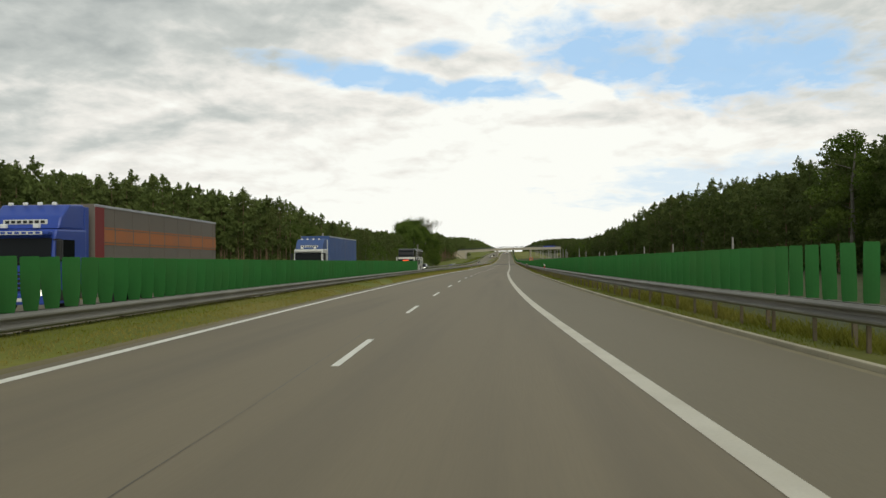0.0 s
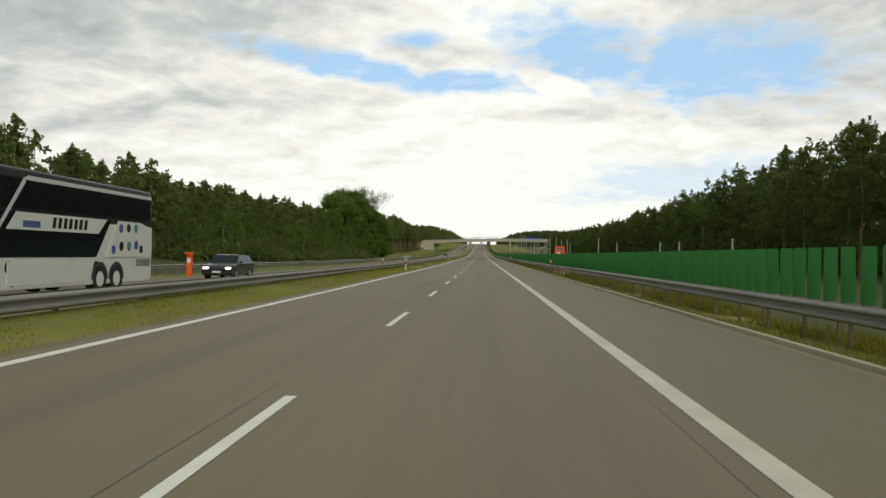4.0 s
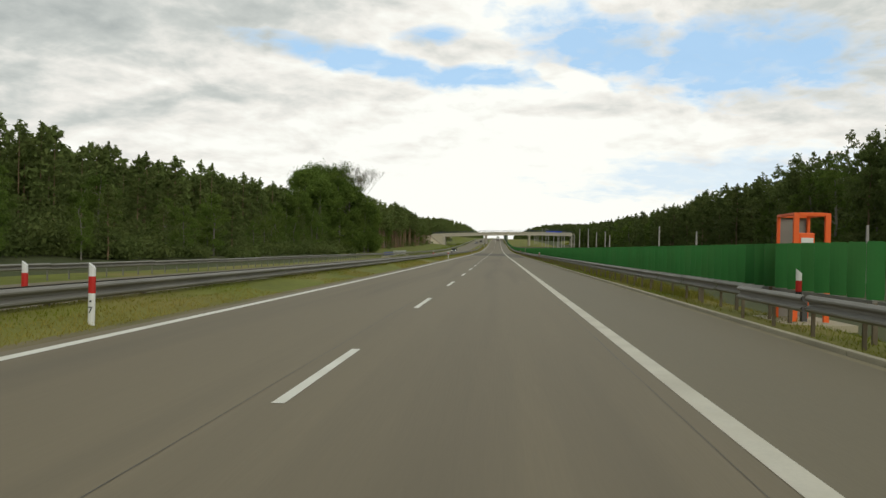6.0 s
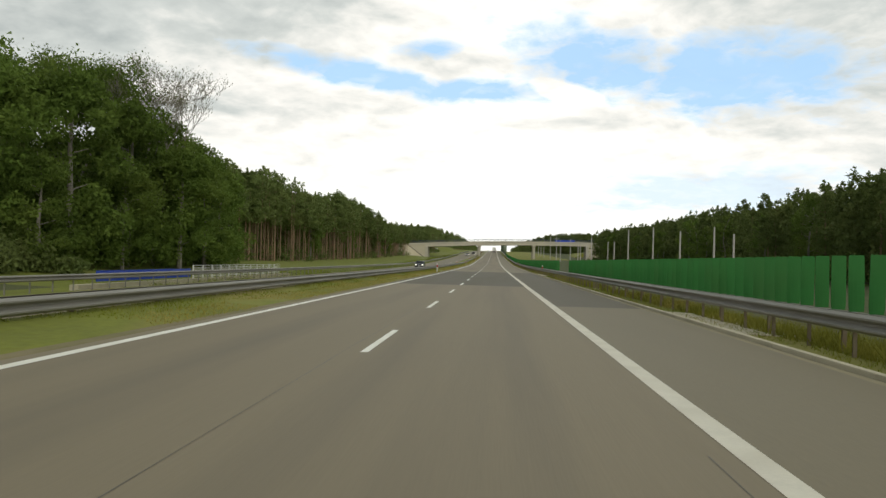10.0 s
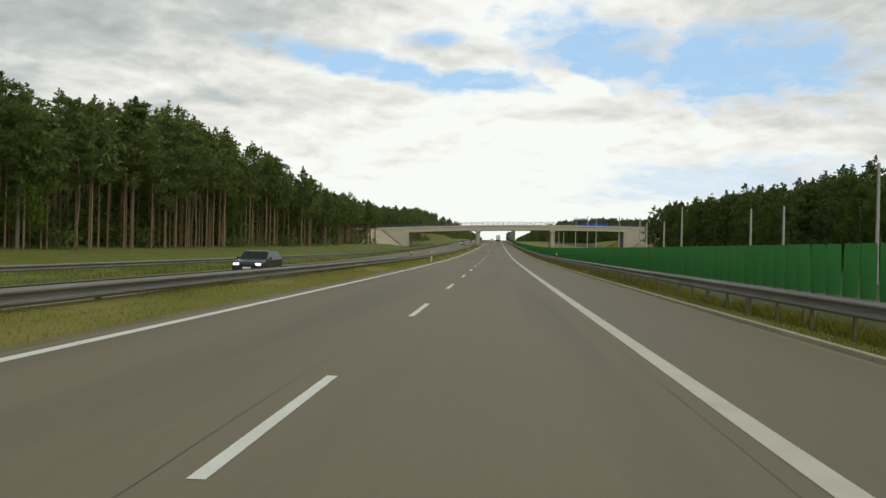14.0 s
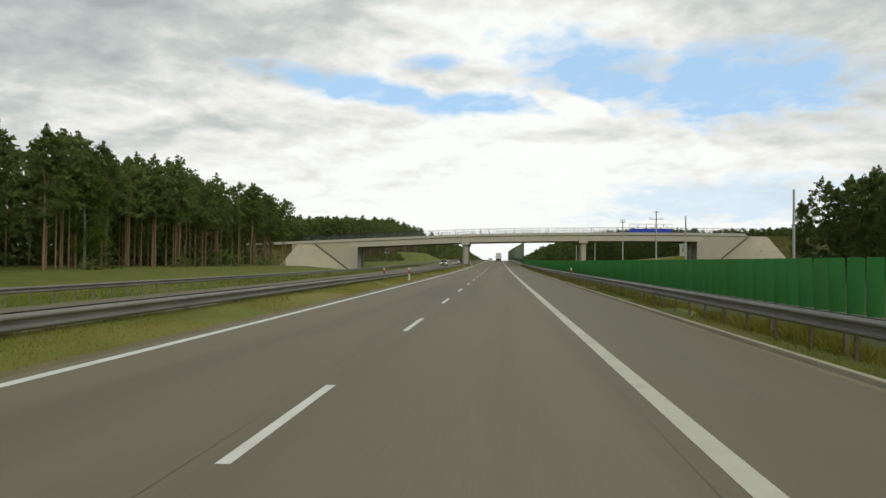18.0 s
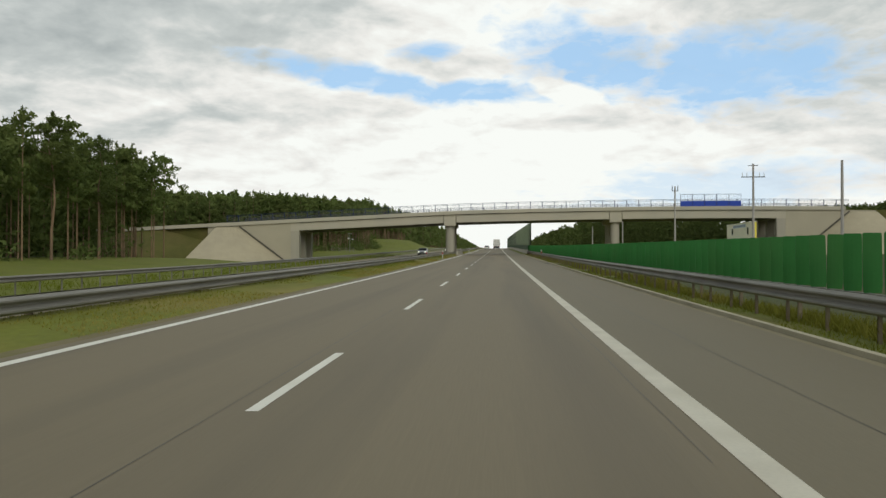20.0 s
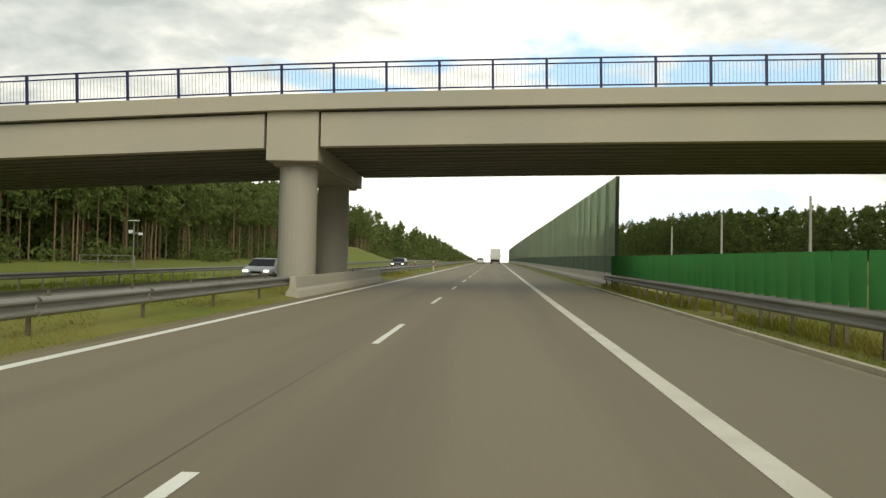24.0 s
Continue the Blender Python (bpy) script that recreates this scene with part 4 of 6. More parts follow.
def trunk_mesh(h, r, mat, limbs=6, crown_from=0.5, seg=7, sway=0.15):
    bm = bmesh.new()
    prev = Vector((0, 0, -0.6))
    k = 5
    for i in range(k):
        f = (i + 1) / k
        nxt = Vector((rng.normal(0, sway) * f, rng.normal(0, sway) * f, h * 0.96 * f))
        rod(prev, nxt, r * (1 - 0.85 * i / k), r * (1 - 0.85 * (i + 1) / k), seg, bm)
        prev = nxt
    for i in range(limbs):
        z = h * (crown_from - 0.12 + (0.9 - crown_from) * i / limbs)
        a = rng.uniform(0, 6.28)
        L = h * 0.11 * rng.uniform(0.5, 1.2)
        rod((0, 0, z), (math.cos(a) * L, math.sin(a) * L, z + L * 0.35), r * 0.22, r * 0.08, 4, bm)
    return done(bm, "trunk", mat)


def broad_points(h, count, width, base, size, lobes=16):
    pts, sz = [], []
    for i in range(lobes):
        f = rng.uniform(0, 1)
        z = h * (base + (0.95 - base) * f)
        r = width * math.sqrt(max(0.05, 1 - (2 * f - 0.85) ** 2 * 0.9)) * rng.uniform(0.3, 0.85)
        a = rng.uniform(0, 6.28)
        c = np.array([math.cos(a) * r, math.sin(a) * r, z])
        n = count // lobes
        d = rng.normal(size=(n, 3))
        d /= np.linalg.norm(d, axis=1)[:, None]
        rad = width * rng.uniform(0.16, 0.34) * rng.uniform(0.25, 1.0, n)[:, None] ** 0.5
        pts.append(c + d * rad * np.array([1, 1, 0.8]))
        sz.append(rng.uniform(0.6, 1.2, n) * size)
    return np.concatenate(pts), np.concatenate(sz)


# pine kinds at 10 m height, scaled where they stand: three old round-headed ones, three young pointed ones
PINES = []
for i in range(6):
    cf = (0.50, 0.56, 0.46, 0.34, 0.28, 0.38)[i]
    p, z = pine_points(10.0, 4400, cf, (1.75, 1.55, 1.85, 1.75, 1.9, 1.65)[i], 0.138, 0.15 if i < 3 else 0.55, 28)
    PINES.append((trunk_mesh(10.0, 0.095, BARK_PINE, 9, cf), quads("crown", p, z, PINE_LEAF, 0.27, tufts=True)))
BROADS = []
for i in range(3):
    p, z = broad_points(10.0, 5200, 3.2, 0.14, 0.13, 40)
    BROADS.append((trunk_mesh(10.0, 0.2, BARK_GREY, 9, 0.4, sway=0.3), quads("crown", p, z, BROAD_LEAF, 0.6, tufts=True)))


def tree(kind, x, s, h, label, category, group, width=1.0):
    base = ground_at(x, s)
    m = Matrix.Translation((base.x, base.y, base.z)) @ Matrix.Rotation(rng.uniform(0, 6.28), 4, "Z") @ Matrix.Diagonal((h / 10 * width, h / 10 * width, h / 10, 1))
    ob = thing("pine_tree" if kind in PINES else "broadleaf_tree", label, category, m, group)
    put("trunk", kind[0], ob)
    put("crown", kind[1], ob)
    return ob


LEFT_H = ((-60, 9.5), (60, 10), (150, 12.6), (230, 10.5), (330, 11.5), (400, 14), (440, 15.6), (456, 13.8), (470, 12.8), (486, 15.2), (504, 17.0), (520, 17.2), (550, 16.0), (590, 13.2), (690, 12), (740, 12), (850, 12), (930, 17), (1300, 17), (1700, 15))
RIGHT_H = ((-60, 11), (60, 13), (100, 15.0), (140, 14.3), (170, 16.5), (230, 17.5), (300, 14.5), (400, 12.5), (560, 12.5), (640, 12.5), (700, 12.5), (800, 11), (950, 15), (1700, 14))
LEFT_X = ((-60, -38), (330, -38), (350, -44), (380, -44), (400, -37), (672, -38), (682, -40), (690, -62), (742, -60), (752, -42), (764, -37), (835, -37), (865, -44), (1700, -40))
RIGHT_X = ((-60, 42), (200, 44), (642, 44), (656, 85), (750, 88), (760, 94), (850, 94), (900, 60), (1000, 46), (1700, 46))

s = -40.0
n_pine = 0
while s < 1000 and n_pine < 290:
    for side in (-1, 1):
        if 718 < s < 744:
            continue
        edge = table(LEFT_X if side < 0 else RIGHT_X, s)
        h = table(LEFT_H if side < 0 else RIGHT_H, s) * rng.uniform(0.86, 1.1)
        x = edge + side * rng.uniform(0, 4.5)
        broad = rng.random() < (0.12 if side < 0 else 0.22)
        if broad:
            tree(BROADS[rng.integers(3)], x, s + rng.uniform(-2, 2), h * 0.9, "leafy green broadleaf tree at the forest edge", "tree", "forest edge trees", 0.8)
        else:
            old = rng.random() < (0.35 if side > 0 else (0.25 if s < 330 else 0.85))
            tree(PINES[rng.integers(3) + (0 if old else 3)], x, s + rng.uniform(-2, 2), h, "tall slender pine with a reddish bare trunk at the forest edge", "tree", "forest edge trees", rng.uniform(0.85, 1.25))
        n_pine += 1
    s += rng.uniform(4.5, 7.0)

tree(BROADS[1], 42.5, 94.0, 16.6, "tall dark broadleaf tree rising above the forest edge", "tree", "forest edge trees", 1.0)


# the depth of the forest behind its edge
def forest(name, label, side, s0, s1, depth, count, crown, size, low=0.25):
    cents, sizes, tv, tf = [], [], [], []
    for i in range(count):
        s = rng.uniform(s0, s1)
        if 720 < s < 742:
            continue
        edge = table(LEFT_X if side < 0 else RIGHT_X, s)
        d = 0.5 + depth * rng.uniform(0, 1) ** 1.25
        x = edge + side * d
        h = table(LEFT_H if side < 0 else RIGHT_H, s) * rng.uniform(0.9, 1.12)
        b = ground_at(x, s)
        near = d < 9 or depth > 80
        round_head = side < 0 and s > 330
        reach = min(h * 0.20, 3.1)
        if s1 > 1500:
            p, z = pine_points(h, crown, low, reach, size, 0.6, 12)
        else:
            p, z = pine_points(h, 450 if near else 100, low + (0.16 if near and round_head else 0), reach, 0.34 if near else 0.90, 0.2 if round_head else 0.5, 20 if near else 10)
        cents.append(p + np.array(b))
        sizes.append(z)
        if d < 22 and side < 0:
            r, n = h * 0.008, 4
            a = len(tv)
            for zz, rr in ((-0.5, r), (h * 0.9, r * 0.3)):
                tv += [(b.x + rr * math.cos(k * 1.571), b.y + rr * math.sin(k * 1.571), b.z + zz) for k in range(n)]
            tf += [(a + k, a + (k + 1) % n, a + n + (k + 1) % n, a + n + k) for k in range(n)]
    ob = tagged(put(name, quads(name, np.concatenate(cents), np.concatenate(sizes), PINE_LEAF, 0.45, tufts=True)), label, "forest", kind="stuff")
    if tv:
        tagged(put("trunks", mesh_of("trunks", tv, tf, BARK_PINE), ob), kind="stuff")
    return ob


forest("forest", "dense dark pine forest along the motorway", -1, -60, 1000, 34, 2700, 110, 0.62, 0.30)
forest("forest", "dense dark pine forest along the motorway", 1, -60, 1000, 28, 2500, 110, 0.66, 0.03)
forest("forest", "dark pine forest behind the approach bank", -1, 743, 800, 90, 420, 110, 0.62, 0.2)
forest("forest_distant", "distant dark pine forest beyond the overpass", -1, 1000, 2600, 60, 1100, 90, 1.25, 0.1)
forest("forest_distant", "distant dark pine forest beyond the overpass", 1, 1000, 2600, 60, 1100, 90, 1.25, 0.1)

# shrubs and saplings that close the forest's foot
for side in (-1, 1):
    cents, sizes = [], []
    for i in range(1700):
        s = rng.uniform(-60, 1100)
        if 718 < s < 744:
            continue
        edge = table(LEFT_X if side < 0 else RIGHT_X, s)
        deep = rng.uniform(0, 1)
        x = edge + side * (-2.0 + 26 * deep)
        b = ground_at(x, s)
        h = rng.uniform(0.8, 2.6) * (1.3 if side > 0 else 0.7) + (5.5 if side > 0 else 7.5) * deep
        if side < 0 and 395 < s < 700 and deep < 0.45 and rng.random() < 0.8:
            continue
        if side > 0 and h < 3.6:
            continue
        n = int(46 + 26 * h)
        p = rng.normal(size=(n, 3)) * np.array([h * 0.45, h * 0.5, h * 0.32]) + np.array([b.x, b.y, b.z + h * 0.5])
        p[:, 2] = np.maximum(p[:, 2], b.z + 0.05)
        cents.append(p)
        sizes.append(rng.uniform(0.14, 0.32, n) * (1 + 1.4 * deep))
    tagged(put("undergrowth", quads("undergrowth", np.concatenate(cents), np.concatenate(sizes), PINE_LEAF, 0.5, tufts=True)), "low green shrubs and saplings at the forest edge", "shrubs", kind="stuff")

# the big broadleaf group on the far verge


def twig_tree(h, spread, levels=6):
    """Trunk mesh of a half-bare tree: limbs that fork again and again into thin twigs; also the twig ends."""
    bm, ends = bmesh.new(), []

    def grow(p, d, length, r, level):
        q = p + d * length
        rod(p, q, max(r, 0.016), max(r * 0.62, 0.012), 5 if level < 2 else 3, bm)
        if level >= levels:
            ends.append(q)
            return
        for k in range(3 if level < 5 else 2):
            if level < 2:       # main limbs spread evenly round the stem
                a = 2.094 * k + 1.1 * level + rng.uniform(-0.3, 0.3)
                side = Vector((math.cos(a) * 0.8, math.sin(a) * 0.8, 0.75)).normalized()
            else:
                side = Vector((rng.normal(), rng.normal(), rng.normal() * 0.5 + 0.6)).normalized()
            nd = (d * 0.75 + side * spread).normalized()
            grow(p + d * length * rng.uniform(0.65, 1.0), nd, length * rng.uniform(0.62, 0.82), r * 0.58, level + 1)
    grow(Vector((0, 0, -0.5)), Vector((0.03, 0, 1)).normalized(), h * 0.36, h * 0.012, 0)
    return done(bm, "trunk", BARK_GREY), ends


limbs, ends = twig_tree(20.5, 0.62, 7)
e = np.array(ends)
e = np.repeat(e, 30, 0) + rng.normal(0, 0.62, (len(e) * 30, 3))
BIG = (limbs, quads("crown", e, rng.uniform(0.09, 0.19, len(e)), BROAD_LEAF, 0.6, tufts=True))
twigs, ends = twig_tree(20, 0.60, 8)
e = np.array(ends)
e = np.repeat(e, 2, 0) + rng.normal(0, 0.3, (len(e) * 2, 3))
PALE = (twigs, quads("crown", e, rng.uniform(0.05, 0.12, len(e)), PALE_LEAF, 0.5, tufts=True))
p, z = broad_points(14, 14000, 5.2, 0.06, 0.17, 60)
ROUND = (trunk_mesh(14, 0.3, BARK_GREY, 10, 0.3, sway=0.4), quads("crown", p, z, BROAD_LEAF, 0.6, tufts=True))


def big_tree(kind, x, s, k, label):
    b = ground_at(x, s)
    ob = thing("broadleaf_tree", label, "tree", Matrix.Translation(b) @ Matrix.Rotation(rng.uniform(0, 6), 4, "Z") @ Matrix.Diagonal((k, k, k, 1)), "roadside broadleaf trees")
    put("trunk", kind[0], ob)
    put("crown", kind[1], ob)


big_tree(BIG, -39.8, 364, 0.99, "large dense broadleaf tree towering over the far verge")
big_tree(PALE, -33.8, 369, 0.95, "thin half-bare tree with pale sparse leaves")
for x, s, k in ((-34, 352, 1.25), (-36, 342, 1.15), (-33.5, 362, 1.2), (-35, 374, 1.2), (-38, 332, 0.9), (-34, 388, 0.95), (-38, 322, 0.8), (-41, 350, 1.35), (-34, 381, 1.1), (-37, 394, 0.95), (-31.5, 357, 0.7), (-30.5, 368, 0.95), (-30.8, 376, 0.85), (-32.0, 384, 0.9), (-32, 344, 0.65), (-40, 375, 1.2)):
    big_tree(ROUND, x, s, k, "bushy green broadleaf tree on the far verge")

# mixed young trees, leafy down to the ground, in front of the pines
for i in range(38):
    s = 206 + i * 3.6 + rng.uniform(-1.4, 1.4)
    x = rng.uniform(-36.5, -30.5)
    h = rng.uniform(4.5, 8.5)
    if i % 3:
        tree(BROADS[rng.integers(3)], x, s, h, "young broadleaf tree, leafy down to the ground, on the far verge", "tree", "young verge trees", rng.uniform(0.75, 1.0))
    else:
        tree(PINES[3 + rng.integers(3)], x, s, h * 1.15, "young pine standing among broadleaf trees on the far verge", "tree", "young verge trees", 1.35)
# bushes that close the foot of the forest on the far verge
cents, sizes = [], []
for i in range(210):
    s = rng.uniform(205, 345)
    x = rng.uniform(-37, -27.5)
    b = ground_at(x, s)
    patch = 0.5 + 0.5 * noise.noise(Vector((s * 0.06, x * 0.1, 3.0)))
    h = rng.uniform(0.5, 1.4) + 3.6 * max(0, (-29.5 - x) / 8) * (0.25 + 1.1 * patch) * rng.uniform(0.5, 1.1)
    if x > -30.5 and patch < 0.55:
        continue
    n = int(240 + 170 * h)
    p = rng.normal(size=(n, 3)) * np.array([h * 0.32 + 0.2, h * 0.36 + 0.2, h * 0.30]) + np.array([b.x, b.y, b.z + h * 0.45])
    p[:, 2] = np.maximum(p[:, 2], b.z + 0.05)
    cents.append(p)
    sizes.append(rng.uniform(0.11, 0.24, n))
tagged(put("undergrowth", quads("undergrowth", np.concatenate(cents), np.concatenate(sizes), PINE_LEAF, 0.5, tufts=True)), "green bushes crowding the far verge below the forest", "shrubs", kind="stuff")

# ---- grass on the verges ----


def grass_strip(name, label, x0, x1, s0, s1, per_m, tall, w=0.007, mat=BLADES, bare=(0, 0)):
    n = int((s1 - s0) * per_m)
    s = rng.uniform(s0, s1, n)
    x = rng.uniform(x0, x1, n)
    clump = np.array([noise.noise(Vector((a * 0.5, b * 0.16, 2.0))) for a, b in zip(x, s)])
    keep = (clump > -0.25) & ~((s > bare[0]) & (s < bare[1]))
    s, x, clump = s[keep], x[keep], clump[keep]
    base = np.array([ground_at(a, b) for a, b in zip(x, s)])
    h = tall * rng.uniform(0.5, 1.2, len(s)) * (1 + 0.9 * clump)
    ang = rng.uniform(0, 6.28, len(s))
    side = np.stack([np.cos(ang) * w, np.sin(ang) * w, np.zeros(len(s))], 1)
    lean = np.stack([rng.normal(0, 0.5, len(s)) * h, rng.normal(0, 0.5, len(s)) * h, h], 1)
    v = np.stack([base - side, base + side, base + lean], 1).reshape(-1, 3)
    f = np.arange(len(v))
    me = bpy.data.meshes.new(name)
    me.vertices.add(len(v))
    me.vertices.foreach_set("co", v.ravel())
    me.loops.add(len(f))
    me.loops.foreach_set("vertex_index", f)
    me.polygons.add(len(s))
    me.polygons.foreach_set("loop_start", np.arange(0, len(f), 3))
    me.polygons.foreach_set("loop_total", np.full(len(s), 3))
    me.update(calc_edges=True)
    me.materials.append(mat)
    return tagged(put(name, me), label, "grass", kind="stuff")


grass_strip("verge_grass", "ragged half-dry median grass between the rails", -6.9, -5.3, -20, 760, 220, 0.055, 0.010)
grass_strip("verge_grass", "low dry grass along the asphalt edge of the median", -5.4, -4.45, -20, 760, 150, 0.06, 0.010, DRY_GRASS)
grass_strip("verge_grass", "ragged verge grass under the guard rail", 7.12, 9.4, -20, 740, 170, 0.085, 0.009)
grass_strip("verge_grass", "tall grass on the far verge", -27, -19.0, 335, 760, 150, 0.24, 0.014, FRESH_GRASS)
grass_strip("verge_grass", "tall dry grass behind the guard rail and round the fin posts", 8.0, 9.6, -20, 740, 270, 0.29, 0.016, TALL_GRASS, (176, 197))

# ---- vehicles ----
GLASS_DARK = material("tinted_glass", (0.012, 0.014, 0.016), 0.10, vary=0.05, bump=0, spec=0.14)
TYRE = material("tyre_rubber", (0.018, 0.018, 0.018), 0.85, vary=0.2, scale=8)
RIM = material("wheel_rim", (0.45, 0.45, 0.46), 0.35, metal=0.8, vary=0.1)
LAMP_CLEAR = material("headlamp_lens", (0.85, 0.85, 0.82), 0.15, vary=0.05, bump=0)
LAMP_LIT = material("lit_headlamp", (0.9, 0.9, 0.85), 0.15, vary=0.05, bump=0)
LAMP_LIT.node_tree.nodes["Principled BSDF"].inputs["Emission Color"].default_value = (1.0, 0.93, 0.78, 1)
LAMP_LIT.node_tree.nodes["Principled BSDF"].inputs["Emission Strength"].default_value = 1.6
SIGN_LIT = material("lit_display", (0.6, 0.08, 0.03), 0.4, vary=0.05, bump=0)
SIGN_LIT.node_tree.nodes["Principled BSDF"].inputs["Emission Color"].default_value = (1.0, 0.09, 0.03, 1)
SIGN_LIT.node_tree.nodes["Principled BSDF"].inputs["Emission Strength"].default_value = 0.9
LAMP_RED = material("tail_lamp_lens", (0.45, 0.015, 0.012), 0.2, vary=0.05, bump=0)
LAMP_AMBER = material("amber_lens", (0.75, 0.22, 0.02), 0.2, vary=0.05, bump=0)
PLATE = material("number_plate", (0.7, 0.7, 0.66), 0.5, vary=0.05)


def paint(name, colour, rough=0.3, dirt=0.2):
    return material(name, colour, rough, vary=0.06, scale=1.2, fine_scale=10, bump=0.01, dirt=tuple(0.6 * c + 0.05 for c in colour), dirt_scale=0.7, dirt_amount=dirt, spec=0.5)


COACH_WHITE = paint("coach_white_paint", (0.72, 0.71, 0.66))
COACH_BLACK = paint("coach_black_paint", (0.02, 0.02, 0.022), 0.2)
COACH_SILVER = paint("coach_silver_trim", (0.60, 0.60, 0.58), 0.3)
TARP_TEAL = paint("teal_decor_paint", (0.05, 0.20, 0.22), 0.4)
CAB_BLUE = paint("cab_blue_paint", (0.03, 0.07, 0.36))
CAB_WHITE = paint("cab_white_paint", (0.68, 0.68, 0.66))
TARP_DARK = paint("dark_tarpaulin", (0.17, 0.145, 0.12), 0.7, 0.5)
TARP_ORANGE = paint("orange_tarpaulin_stripe", (0.42, 0.15, 0.05), 0.7, 0.4)
TARP_RED = paint("dark_red_tarpaulin", (0.22, 0.02, 0.02), 0.7, 0.3)
TARP_BLUE = paint("blue_tarpaulin", (0.05, 0.10, 0.27), 0.65, 0.5)
BOX_WHITE = paint("white_box_body", (0.74, 0.72, 0.69), 0.5, 0.4)
BOX_YELLOW = paint("yellow_box_body", (0.75, 0.56, 0.05), 0.5, 0.2)
CAR_DARK = paint("dark_car_paint", (0.025, 0.027, 0.035), 0.2)
CAR_SILVER = paint("silver_car_paint", (0.42, 0.43, 0.45), 0.25)
CAR_WHITE = paint("white_car_paint", (0.70, 0.70, 0.68), 0.25)


def slab_part(name, parent, mat, x, y, z, sx, sy, sz, bevel=0.02, label=""):
    return part(name, box(x, y, z, sx, sy, sz, bevel), mat, parent, label)


def wheel(parent, x, y, r, w, hub=None):
    ob = part("wheel", rod((x - w / 2, y, r), (x + w / 2, y, r), r, r, 20), TYRE, parent)
    s = 1 if x > 0 else -1
    part("rim", rod((x + s * (w / 2 - 0.02), y, r), (x + s * (w / 2 + 0.015), y, r), r * 0.60, r * 0.52, 14), hub or RIM, ob)


def body_profile(outline, width, mat, parent, name="body", bevel=0.06, taper=0.0, z_from=0.0):
    """A side outline (y, z) drawn out to the full width, edges rounded, narrowing above z_from."""
    bm = prism(outline, "x", -width / 2, width / 2)
    bmesh.ops.recalc_face_normals(bm, faces=bm.faces)
    if bevel:
        bmesh.ops.bevel(bm, geom=bm.edges[:], offset=bevel, segments=2, affect="EDGES", profile=0.6)
    if taper:
        for v in bm.verts:
            if v.co.z > z_from:
                v.co.x *= 1 - taper * (v.co.z - z_from)
    return part(name, bm, mat, parent, smooth=False)


